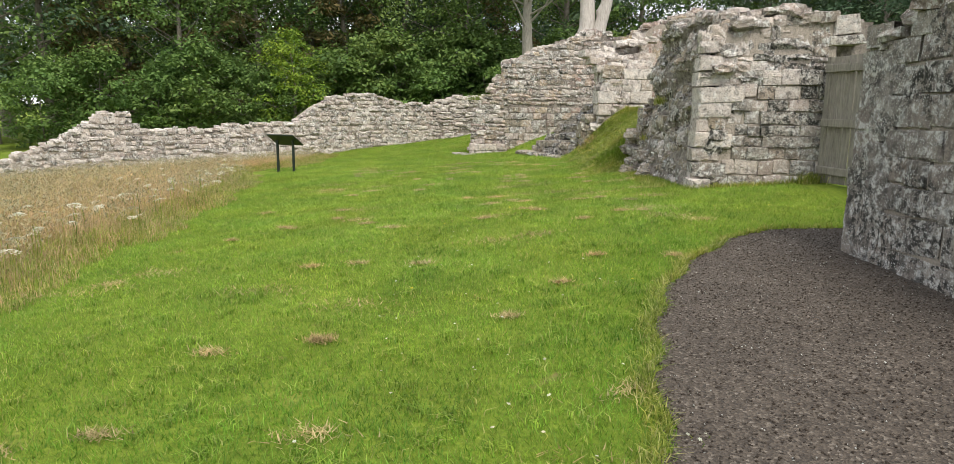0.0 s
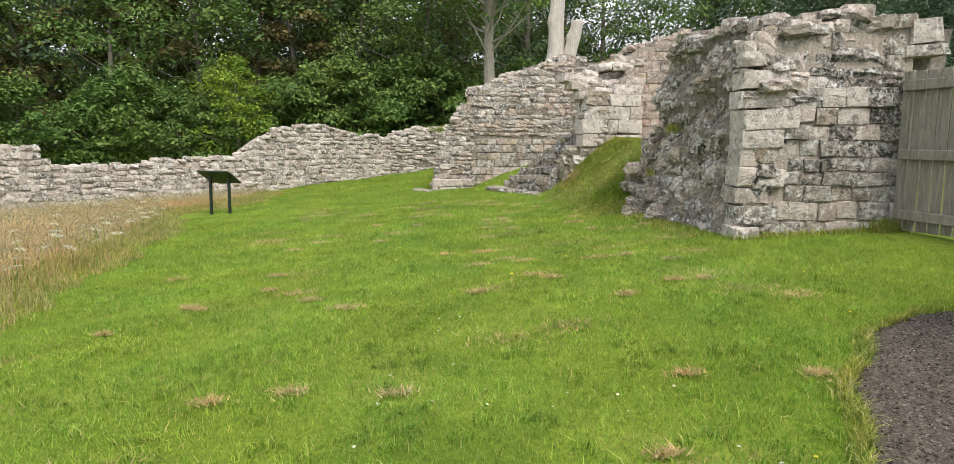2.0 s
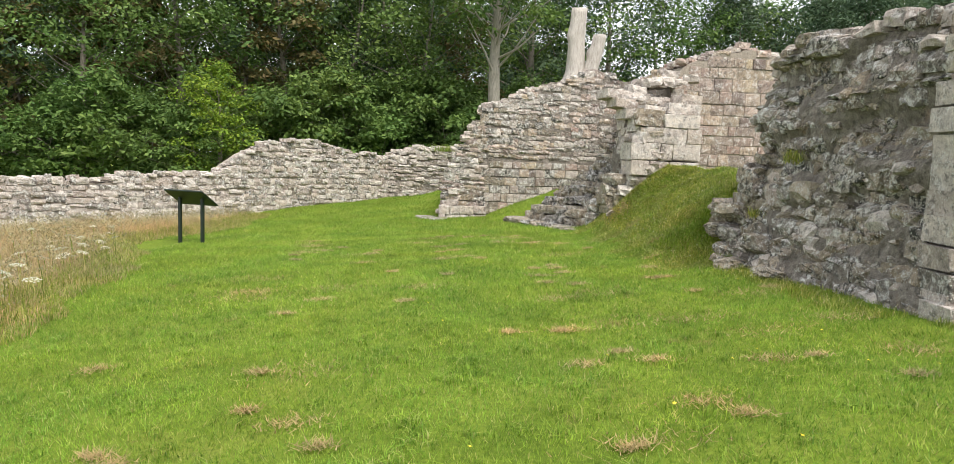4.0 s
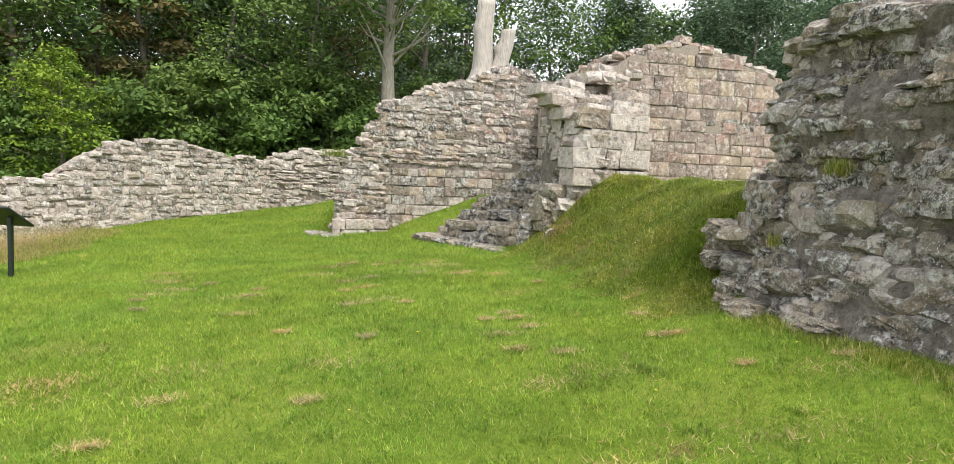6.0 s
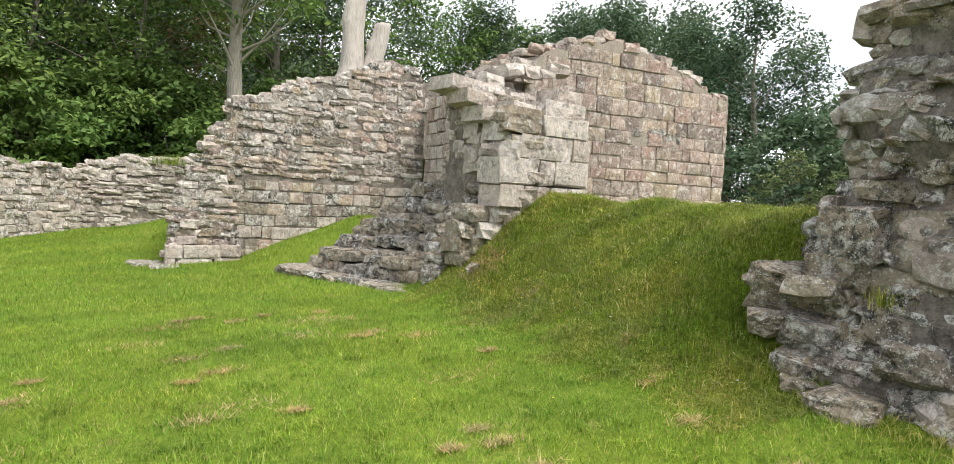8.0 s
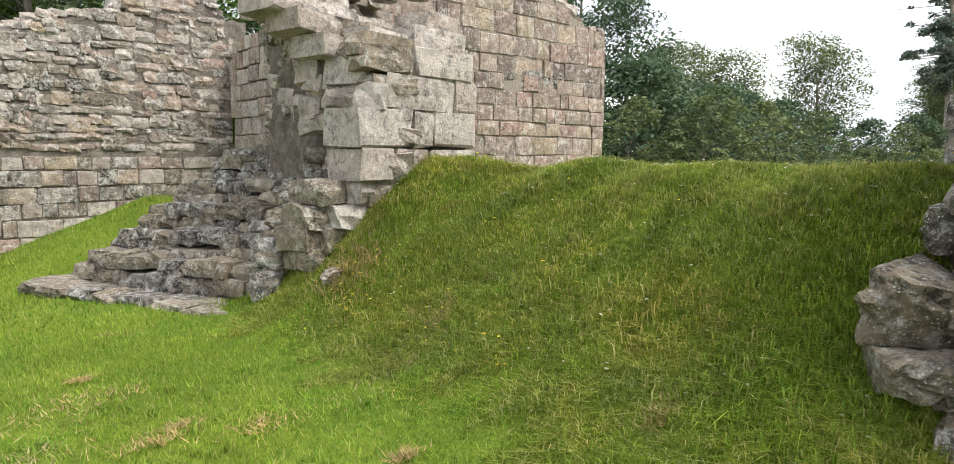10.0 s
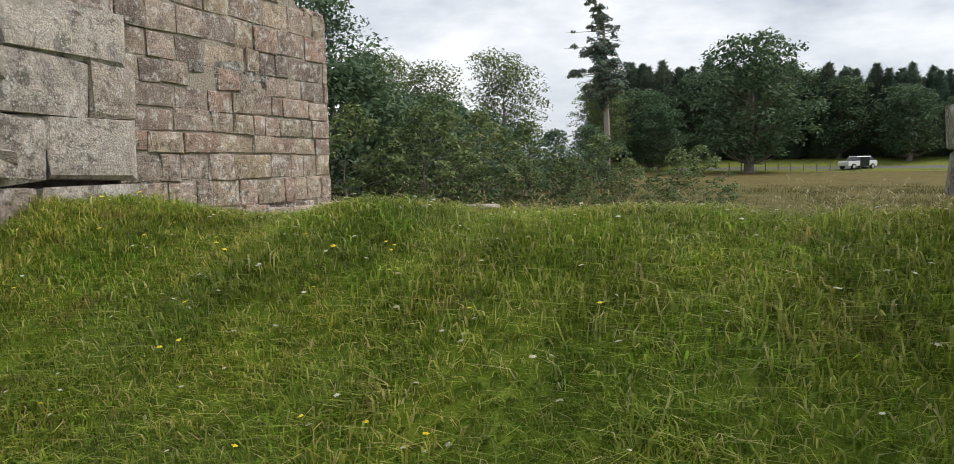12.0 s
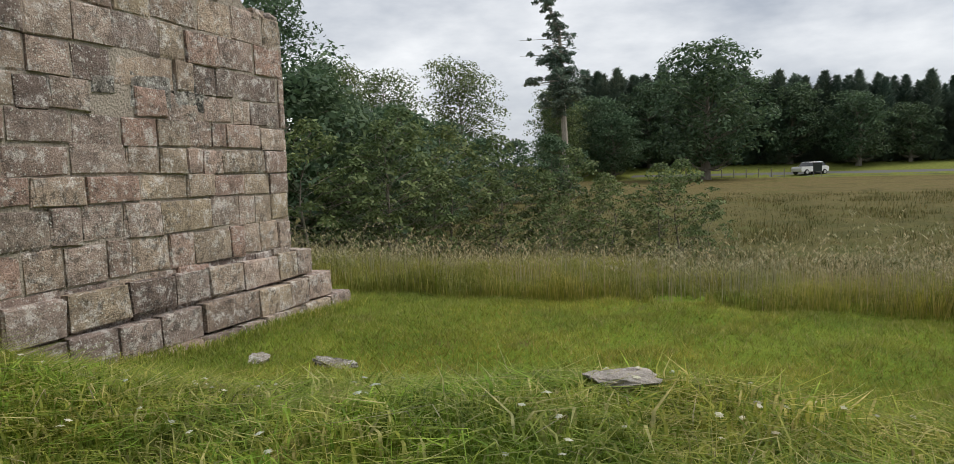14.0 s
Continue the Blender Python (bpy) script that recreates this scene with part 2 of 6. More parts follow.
EAST_LAWN = blade_material("mown_olive_grass", [(0, (0.18, 0.205, 0.032)), (0.45, (0.28, 0.29, 0.052)), (0.8, (0.36, 0.33, 0.08)), (1, (0.42, 0.34, 0.15))], ((0.24, 0.19, 0.09), 0.6, 0.72, 1.9), 0.45, 0.9)
FIELD_GRASS = blade_material("rough_field_grass", [(0, (0.085, 0.095, 0.03)), (0.5, (0.13, 0.12, 0.042)), (1, (0.24, 0.18, 0.09))], None, 0.4, 0.6)
DRY_GRASS = blade_material("dry_meadow_grass", [(0, (0.41, 0.275, 0.155)), (0.35, (0.57, 0.385, 0.24)), (0.6, (0.65, 0.44, 0.3)), (0.85, (0.47, 0.38, 0.16)), (1, (0.27, 0.31, 0.07))], scale=0.5)
VERGE_GRASS = blade_material("tall_verge_grass", [(0, (0.18, 0.2, 0.034)), (0.5, (0.29, 0.28, 0.06)), (1, (0.44, 0.36, 0.13))], None, 0.45)
SEED_HEAD = blade_material("straw_seed_heads", [(0, (0.29, 0.24, 0.14)), (1, (0.43, 0.36, 0.24))])
STRAW = blade_material("dry_clippings", [(0, (0.38, 0.27, 0.14)), (1, (0.58, 0.43, 0.24))])
LEAF_MID = blade_material("broad_leaves", [(0, (0.08, 0.14, 0.036)), (0.5, (0.13, 0.205, 0.055)), (1, (0.2, 0.275, 0.075))], scale=0.35)
# dark foliage with the blue-grey tint of distance mixed into its colour
LEAF_DARK_HAZED = blade_material("hazed_dark_leaves", [(0, (0.06, 0.1, 0.06)), (0.6, (0.09, 0.14, 0.08)), (1, (0.13, 0.18, 0.1))], scale=0.3)
LEAF_YELLOW = blade_material("yellow_green_leaves", [(0, (0.112, 0.192, 0.024)), (0.5, (0.192, 0.288, 0.032)), (1, (0.304, 0.368, 0.056))], scale=0.5)
LEAF_RUST = blade_material("brownish_leaves", [(0, (0.080, 0.080, 0.032)), (0.5, (0.144, 0.120, 0.048)), (1, (0.224, 0.160, 0.072))], scale=0.5)
LEAF_GREY = blade_material("grey_green_leaves", [(0, (0.076, 0.111, 0.043)), (0.5, (0.136, 0.170, 0.068)), (1, (0.221, 0.255, 0.119))], scale=0.5)
# aerial haze is put into the needle colour: paler and bluer
HAZED_NEEDLES = blade_material("hazed_conifer_needles", [(0, (0.11, 0.155, 0.135)), (1, (0.18, 0.22, 0.18))], scale=0.2)
PETAL_WHITE = blade_material("white_petals", [(0, (0.52, 0.47, 0.4)), (1, (0.76, 0.72, 0.63))])
PETAL_YELLOW = blade_material("yellow_petals", [(0, (0.75, 0.55, 0.03)), (1, (0.85, 0.68, 0.08))])


def bark_material(name, a, b_):
    m, t, b = material(name)
    co = place(t)
    mp = node(t, "Mapping")
    mp.inputs["Scale"].default_value = (9, 9, 1.6)
    t.links.new(co, mp.inputs["Vector"])
    n = noise_at(t, mp.outputs[0], 2.2, 7, 0.7, 0.6)
    base = ramp(t, n, [(0.3, a), (0.7, b_)])
    t.links.new(base, b.inputs["Base Color"])
    b.inputs["Roughness"].default_value = 0.9
    bump(t, b, n, 0.8, 0.04)
    return m


BARK = bark_material("grey_bark", (0.1, 0.085, 0.065), (0.26, 0.23, 0.19))
PALE_BARK = bark_material("pale_grey_bark", (0.2, 0.18, 0.15), (0.42, 0.38, 0.33))
DEAD_WOOD = bark_material("bleached_dead_wood", (0.3, 0.27, 0.24), (0.55, 0.51, 0.46))
FENCE_WOOD = bark_material("weathered_grey_timber", (0.16, 0.145, 0.12), (0.34, 0.31, 0.26))


def plain(name, colour, rough=0.5, metal=0.0, speck=0.25):
    m, t, b = material(name)
    co = place(t)
    base = mixed(t, speck, colour, ramp(t, noise_at(t, co, 14, 5), [(0.3, tuple(0.4 * c for c in colour)), (0.7, tuple(min(1, 1.4 * c) for c in colour))]))
    t.links.new(base, b.inputs["Base Color"])
    b.inputs["Roughness"].default_value, b.inputs["Metallic"].default_value = rough, metal
    return m


SIGN_GREEN = plain("dark_green_painted_metal", (0.012, 0.022, 0.016), 0.45)
SIGN_FACE = plain("printed_panel", (0.3, 0.32, 0.28), 0.4)
CAR_WHITE = plain("white_car_paint", (0.75, 0.76, 0.76), 0.25, 0, 0.05)
CAR_GLASS = plain("dark_car_glass", (0.02, 0.025, 0.03), 0.08)
RIM = plain("grey_rim_metal", (0.5, 0.5, 0.5), 0.35, 0.8)
RUBBER = plain("black_rubber", (0.02, 0.02, 0.02), 0.8)
ASPHALT = plain("grey_asphalt", (0.1, 0.1, 0.1), 0.9)


def gravel_material():
    m, t, b = material("fine_brown_gravel")
    co = place(t)
    v = t.nodes.new("ShaderNodeTexVoronoi")
    v.inputs["Scale"].default_value = 75
    t.links.new(co, v.inputs["Vector"])
    base = ramp(t, v.outputs["Color"], [(0.0, (0.026, 0.02, 0.015)), (0.4, (0.058, 0.046, 0.035)), (0.75, (0.098, 0.08, 0.062)), (1, (0.22, 0.195, 0.165))])
    base = mixed(t, 0.8, base, ramp(t, noise_at(t, co, 1.7, 5), [(0.3, (0.7, 0.66, 0.62)), (0.7, (1.15, 1.12, 1.1))]), "MULTIPLY")
    t.links.new(base, b.inputs["Base Color"])
    b.inputs["Roughness"].default_value = 0.9
    bump(t, b, v.outputs["Distance"], 1.0, 0.012)
    return m


GRAVEL = gravel_material()
PEBBLE = stone_material("gravel_stones", [(0.045, 0.035, 0.027), (0.085, 0.07, 0.057), (0.18, 0.16, 0.14)], 0.0, 0.1)

# ---- building helpers ----


def smooth(a, b, v):
    s = np.clip((np.asarray(v, float) - a) / (b - a), 0, 1)
    return s * s * (3 - 2 * s)


def bell(x, y, cx, cy, rx, ry):
    return np.exp(-((x - cx) / rx) ** 2 - ((y - cy) / ry) ** 2)


def ground(x, y):
    """Height of the turf."""
    x, y = np.asarray(x, float), np.asarray(y, float)
    xc, yc = np.clip(x, -16, 3.0), np.clip(y, 17, 27)
    lawn = -0.17 + 0.055 * xc - 0.022 * (yc - 17) + 0.05 * np.clip(y - 27, 0, 8)
    lawn = lawn + 0.1 * bell(x, y, 1.2, 9.2, 2.2, 2.5) + 0.22 * bell(x, y, 5.2, 11.3, 2.2, 2.6)
    lawn = lawn + 0.025 * np.sin(x * 1.3 + y * 0.6) * np.sin(y * 0.9 - x * 0.4)
    # turf bank between the pier and the buttress, falling away eastwards
    crest = np.interp(x, [4.1, 4.6, 5.2, 6.0, 7.2, 10.5, 14, 25, 60, 80, 92, 104, 160], [1.25, 1.16, 0.92, 0.62, 0.42, 0.3, -0.1, -1.0, -0.45, -0.1, 0.2, 1.7, 2.6])
    crest = crest - 0.12 * smooth(18.3, 19.6, y) * (1 - smooth(6, 8, x)) + 0.14 * smooth(19.0, 19.8, y) * (1 - smooth(3.9, 4.7, x))
    start = 1.75 + 0.1 * smooth(19.2, 20.2, y) - 0.1 * smooth(18.5, 16.5, y)
    brow = 4.15 - 0.6 * smooth(18.8, 19.8, y)
    rise = np.clip((x - start) / (brow - start), 0, 1)
    rise = rise + (smooth(0, 1, rise) - rise) * (1 - 0.45 * smooth(18.6, 19.8, y))
    bank = lawn + (crest - lawn) * rise
    east = smooth(2.5, 3.9, x)
    inside = (east * smooth(13.8, 15.7, y) + (1 - east) * smooth(15.1, 16.5, y)) * (1 - smooth(20.4, 21.6, y) * (x < 4.3))
    z = lawn + (bank - lawn) * np.where(x > 5.2, np.maximum(smooth(13.0, 16.5, y), smooth(8, 14, x)), inside)
    # slope against the rear wall, and the mound behind its broken end
    z = z + smooth(24.2, 26.2, y) * (1 - smooth(5, 9, x)) * np.clip((x - 0.35) * 0.36, 0, 0.85)
    z = z + 0.95 * bell(x, y, 1.0, 31.2, 2.0, 1.9) + 0.02 * bell(x, y, 4.45, 18.02, 0.5, 0.6)
    z = z + 0.05 * smooth(2.2, 3.0, x) * smooth(15.5, 17, y) * (1 - smooth(19, 20, y)) * np.sin(x * 4.1 + y * 2.3) * np.sin(y * 3.7 - x)
    return z + 0.012 * np.sin(x * 3.1 + 1.7 * y) * np.cos(2.3 * y - x)


def part(name, bm, mat, parent=None, label=""):
    me = bpy.data.meshes.new(name)
    bm.to_mesh(me)
    bm.free()
    me.materials.append(mat)
    ob = new(name, me)
    if parent:
        ob.parent = parent
    return tagged(ob, label)


def raw_mesh(name, verts, faces, mat, shade=False):
    """A mesh from arrays: verts (n, 3), faces (m, k)."""
    verts, faces = np.asarray(verts, np.float32), np.asarray(faces, np.int32)
    me = bpy.data.meshes.new(name)
    me.vertices.add(len(verts))
    me.vertices.foreach_set("co", verts.ravel())
    k = faces.shape[1]
    me.loops.add(faces.size)
    me.loops.foreach_set("vertex_index", faces.ravel())
    me.polygons.add(len(faces))
    me.polygons.foreach_set("loop_start", np.arange(0, faces.size, k, dtype=np.int32))
    me.update(calc_edges=True)
    me.materials.append(mat)
    if shade:
        me.shade_smooth()
    return me


def thing(name, at, label, category, group="", kind=""):
    ob = new(name)
    ob.location = at
    ob.empty_display_size = 0.2
    return tagged(ob, label, category, group, kind)


def block_bm(size, bevel=0.01, jitter=0.0, seed=0):
    bm = bmesh.new()
    bmesh.ops.create_cube(bm, size=1)
    for v in bm.verts:
        v.co = Vector((v.co.x * size[0], v.co.y * size[1], v.co.z * size[2]))
    if bevel:
        bmesh.ops.bevel(bm, geom=bm.edges[:], offset=bevel, segments=1, affect="EDGES")
    if jitter:
        r = random.Random(seed)
        for v in bm.verts:
            v.co += Vector([r.uniform(-jitter, jitter) for _ in range(3)])
    return bm


def tube(points, radii, sides=7):
    """Verts and quads of a tapered tube along points."""
    verts, faces = [], []
    for i, (p, r) in enumerate(zip(points, radii)):
        d = (Vector(points[min(i + 1, len(points) - 1)]) - Vector(points[max(i - 1, 0)])).normalized()
        a = d.orthogonal().normalized()
        b = d.cross(a)
        for k in range(sides):
            q = 2 * math.pi * k / sides
            verts.append(Vector(p) + (a * math.cos(q) + b * math.sin(q)) * r)
    for i in range(len(points) - 1):
        for k in range(sides):
            n = (k + 1) % sides
            faces.append((i * sides + k, i * sides + n, (i + 1) * sides + n, (i + 1) * sides + k))
    return verts, faces


# ---- stones ----
STONE_MESHES = {}


def stone_shape(style, number, mat):
    """A unit stone, front towards -y, about 20 (squared) or 48 (rubble) triangles."""
    key = (style, number, mat.name)
    if key in STONE_MESHES:
        return STONE_MESHES[key]
    r = random.Random(number * 13 + (5 if style == "squared" else 2))
    bm = bmesh.new()
    if style in ("squared", "worn"):
        rough = 1.5 if style == "squared" else 2.1

        def ring(y, s, j):
            return [bm.verts.new((sx * 0.5 * s + r.uniform(-j, j) * rough, y + r.uniform(-j, j) * 0.5, sz * 0.5 * s + r.uniform(-j, j) * rough)) for sx, sz in ((-1, -1), (1, -1), (1, 1), (-1, 1))]
        back, rim, front = ring(0.5, 0.98, 0.0), ring(-0.455, 0.99, 0.026), ring(-0.5, 0.91, 0.03)
        centre = bm.verts.new((r.uniform(-0.2, 0.2), -0.515 - r.uniform(0, 0.03), r.uniform(-0.15, 0.15)))
        for i in range(4):
            n = (i + 1) % 4
            bm.faces.new((back[i], back[n], rim[n], rim[i]))
            bm.faces.new((rim[i], rim[n], front[n], front[i]))
            bm.faces.new((front[i], front[n], centre))
    else:
        bmesh.ops.create_cube(bm, size=1)
        bmesh.ops.subdivide_edges(bm, edges=bm.edges[:], cuts=1, use_grid_fill=True)
        sharp = 9.0
        for v in bm.verts:
            c = v.co * 2
            norm = (abs(c.x) ** sharp + abs(c.y) ** sharp + abs(c.z) ** sharp) ** (1 / sharp)
            v.co = c / norm * 0.53 + Vector([r.uniform(-0.08, 0.08) for _ in range(3)])
    if style == "cobble":        # a rounded stone bedded in mortar
        bm.free()
        bm = bmesh.new()
        bmesh.ops.create_icosphere(bm, subdivisions=2, radius=0.5)
        for v in bm.verts:
            c = v.co * 2
            norm = (abs(c.x) ** 4 + abs(c.y) ** 4 + abs(c.z) ** 4) ** 0.25
            shift = Vector((number * 5.3, 1.7, 0))
            v.co = c / norm * 0.52 * (1 + 0.16 * noise.noise(c * 1.3 + shift) + 0.16 * noise.noise(c * 3.3 + shift))
    if style == "boulder":
        bm.free()
        bm = bmesh.new()
        bmesh.ops.create_icosphere(bm, subdivisions=4, radius=0.5)
        for v in bm.verts:
            c = v.co * 2
            norm = (abs(c.x) ** 12 + abs(c.y) ** 12 + abs(c.z) ** 12) ** (1 / 12)
            shift = Vector((number * 3.1, 0, 0))
            v.co = c / norm * 0.54 * (1 + 0.16 * noise.noise(c * 1.5 + shift) + 0.2 * noise.noise(c * 3.1 + shift) + 0.09 * noise.noise(Vector((number, 0, c.z * 4))) + 0.13 * noise.noise(c * 7 + shift) + 0.06 * noise.noise(c * 17 + shift))
        for k in range(6):      # broken faces
            side = Vector((r.gauss(0, 1), r.gauss(0, 1), r.gauss(0, 1))).normalized()
            reach = r.uniform(0.4, 0.52)
            for v in bm.verts:
                over = v.co.dot(side) - reach
                if over > 0:
                    v.co -= side * over * 0.93
    bmesh.ops.recalc_face_normals(bm, faces=bm.faces[:])
    me = bpy.data.meshes.new("stone")
    bm.to_mesh(me)
    bm.free()
    me.materials.append(mat)
    STONE_MESHES[key] = me
    return me


def stone(style, mat, at, size, yaw=0.0, tilt=(0, 0)):
    m = Matrix.Translation(at) @ Euler((tilt[0], tilt[1], yaw)).to_matrix().to_4x4() @ Matrix.Diagonal((*size, 1))
    return (style, random.randrange(9), mat, m)


def lay(parent, stones, near=(0, 8), limit=300):
    """Stones as parts of parent; those past the limit, farthest from the walk, as one joined part."""
    stones.sort(key=lambda s: (s[3].translation.xy - Vector(near)).length)
    shift = Matrix.Translation(-parent.location)
    for style, number, mat, m in stones[:limit]:
        ob = new("stone", stone_shape(style, number, mat))
        ob.parent = parent
        ob.matrix_basis = shift @ m
    rest = stones[limit:]
    by_mat = {}
    for s in rest:
        by_mat.setdefault(s[2], []).append(s)
    for mat, group in by_mat.items():
        verts, faces = [], []
        for style, number, _, m in group:
            me = stone_shape(style, number, mat)
            base = len(verts)
            mm = shift @ m
            verts += [mm @ v.co for v in me.vertices]
            faces += [[base + i for i in p.vertices] for p in me.polygons]
        me = bpy.data.meshes.new("stones")
        me.from_pydata([tuple(v) for v in verts], [], faces)
        me.materials.append(mat)
        ob = new("stones", me)
        ob.parent = parent
        tagged(ob, kind="stuff")


def profile(points):
    xs, zs = zip(*points)
    return lambda u: float(np.interp(u, xs, zs))


def face_stones(a, b, top, bottom, course, width, depth, style, mats, batter=0.0, proud=0.02, gap=0.015, ragged=0.08, keep=None, seed=1, jut=None, tilt=0.03, mat_at=None):
    """Courses of stones on the wall face from a to b (its outside to the right of a -> b). top and bottom by distance from a."""
    r = random.Random(seed)
    a, b = Vector(a), Vector(b)
    run = (b - a).length
    d = (b - a) / run
    out = Vector((d.y, -d.x))
    yaw = math.atan2(d.y, d.x)
    lowest = min(bottom(run * i / 20) for i in range(21))
    highest = max(top(run * i / 40) for i in range(41))
    stones, z = [], lowest
    while z < highest + ragged:
        h = r.uniform(*course)
        u = -r.uniform(0, width[1]) * 0.5
        while u < run:
            w = r.uniform(*width) * (1.35 if r.random() < 0.12 else 1)
            lo, hi = max(u, 0), min(u + w, run)
            u += w
            if hi - lo < 0.06:
                continue
            c = (lo + hi) / 2
            mid = z + h / 2
            if mid > top(c) + r.uniform(-ragged, ragged) or mid + h < bottom(c) or (keep and not keep(c, mid)):
                continue
            p = r.uniform(-proud, proud) + (jut(c, mid) if jut else 0)
            dd = depth * r.uniform(0.85, 1.15)
            at = a + d * c + out * (p - dd / 2 - batter * (mid - lowest))
            hh = h * (r.uniform(0.62, 1.12) if style not in ("squared", "worn") else r.uniform(0.95, 1.03))
            grow = 1.06 if style not in ("squared", "worn") else 1.0
            stones.append(stone(style, mat_at(c, mid, r) if mat_at else r.choice(mats), (at.x, at.y, mid + (r.uniform(-0.22, 0.22) * h if style not in ("squared", "worn") else r.uniform(-0.01, 0.01))), ((hi - lo - gap) * grow, dd, (hh - gap) * grow), yaw, (r.uniform(-tilt, tilt), r.uniform(-tilt, tilt))))
        z += h
    return stones


def scatter_stones(a, b, top, bottom, count, size, depth, mats, batter=0.0, seed=1, style="rubble", jut=None, keep=None):
    """Irregular stones anywhere on a ruined face, breaking up its courses."""
    r = random.Random(seed)
    a, b = Vector(a), Vector(b)
    run = (b - a).length
    d = (b - a) / run
    out = Vector((d.y, -d.x))
    lowest = min(bottom(run * i / 20) for i in range(21))
    stones = []
    for _ in range(count):
        u = r.uniform(0, run)
        lo, hi = bottom(u), top(u)
        if hi <= lo:
            continue
        z = r.uniform(lo, hi)
        if keep and not keep(u, z):
            continue
        w = r.uniform(*size)
        h = w * r.uniform(0.4, 0.8)
        at = a + d * u + out * (r.uniform(-0.035, 0.02) - depth / 2 - batter * (z - lowest) + (jut(u, z) if jut else 0))
        stones.append(stone(style, r.choice(mats), (at.x, at.y, z), (w, depth, h), math.atan2(d.y, d.x) + r.uniform(-0.3, 0.3), (r.uniform(-0.2, 0.2), r.uniform(-0.25, 0.25))))
    return stones


def core(name, parent, a, b, thick, top, bottom, batter=0.0, recess=0.06, mat=None, steps=24, jut=None, levels=6):
    """The rubble core behind a face: a closed body of real thickness."""
    a, b = Vector(a), Vector(b)
    run = (b - a).length
    d = (b - a) / run
    out = Vector((d.y, -d.x))
    r = random.Random(len(name) + int(run * 10))
    rings = []
    lowest = min(bottom(run * i / 20) for i in range(21))
    bm = bmesh.new()
    for i in range(steps + 1):
        u = run * i / steps
        p = a + d * u
        t_, b_ = top(u) - 0.07 + r.uniform(-0.04, 0.04), bottom(u) - 0.25
        ring = []
        for k in range(levels + 1):
            z = b_ + (t_ - b_) * k / levels
            q = p - out * (recess + batter * (z - lowest) + r.uniform(0, 0.02) - (jut(u, z) if jut else 0))
            ring.append(bm.verts.new((q.x, q.y, z)))
        for k in range(4):
            q = p - out * (recess + batter * (t_ - lowest) + (thick - recess) * (k + 1) / 4)
            ring.append(bm.verts.new((q.x, q.y, t_ + r.uniform(-0.08, 0.06) * (k < 3))))
        q = p - out * thick
        ring.append(bm.verts.new((q.x, q.y, b_)))
        rings.append(ring)
    for s, e in zip(rings, rings[1:]):
        n = len(s)
        for k in range(n):
            bm.faces.new((s[k], e[k], e[(k + 1) % n], s[(k + 1) % n]))
    bm.faces.new(rings[0])
    bm.faces.new(rings[-1][::-1])
    bmesh.ops.recalc_face_normals(bm, faces=bm.faces[:])
    bm.transform(Matrix.Translation(-parent.location))
    return part(name, bm, mat or MORTAR, parent)


def top_stones(a, b, thick, top, size, mats, seed=3, step=0.3, style="rubble", start=0.1, lift=0.0):
    """Loose courses along a ruined top."""
    r = random.Random(seed)
    a, b = Vector(a), Vector(b)
    run = (b - a).length
    d = (b - a) / run
    out = Vector((d.y, -d.x))
    stones, v = [], start + 0.08
    while v < thick:
        u = r.uniform(0, step)
        while u < run:
            w = r.uniform(*size)
            p = a + d * u - out * (v + r.uniform(-0.06, 0.06))
            h = w * r.uniform(0.35, 0.6)
            stones.append(stone(style, r.choice(mats), (p.x, p.y, top(u) + lift + r.uniform(-0.06, 0.05)), (w, w * r.uniform(0.7, 1.1), h), r.uniform(-0.5, 0.5) + math.atan2(d.y, d.x), (r.uniform(-0.15, 0.15), r.uniform(-0.15, 0.15))))
            u += step * r.uniform(0.75, 1.25)
        v += step * r.uniform(0.9, 1.3)
    return stones


# ---- ground ----
def axis(bands):
    vals = []
    for lo, hi, step in bands:
        vals += list(np.arange(lo, hi, step))
    return np.array(vals + [bands[-1][1]])


def sheet(name, xs, ys, mat, lift=0.0, inside=None):
    gx, gy = np.meshgrid(xs, ys, indexing="ij")
    verts = np.stack([gx, gy, ground(gx, gy) + lift], -1).reshape(-1, 3)
    nx, ny = len(xs), len(ys)
    i, j = np.meshgrid(np.arange(nx - 1), np.arange(ny - 1), indexing="ij")
    q = (i * ny + j).ravel()
    faces = np.stack([q, q + ny, q + ny + 1, q + 1], -1)
    if inside is not None:
        c = verts[faces].mean(1)
        faces = faces[inside(c[:, 0], c[:, 1])]
    return new(name, raw_mesh(name, verts, faces, mat, True))


GX = axis([(-900, -60, 60), (-60, -16, 2), (-16, 12, 0.2), (12, 30, 1), (30, 110, 4), (110, 900, 60)])
GY = axis([(-900, -60, 60), (-60, -4, 3), (-4, 34, 0.2), (34, 60, 2), (60, 900, 60)])
turf = sheet("ground", GX, GY, TURF)
tagged(turf, "green mown turf with straw patches, bank and fields", "ground", kind="structure")


def gravel_edge(y):
    """x of the path's grassy side."""
    return np.interp(y, [-6, 2.0, 3.4, 4.5, 5.75, 6.78, 7.76, 8.08, 8.26, 8.4], [0.85, 0.88, 0.96, 1.14, 1.43, 1.88, 2.55, 3.1, 3.8, 5.5]) + 0.03 * np.sin(np.asarray(y) * 7)


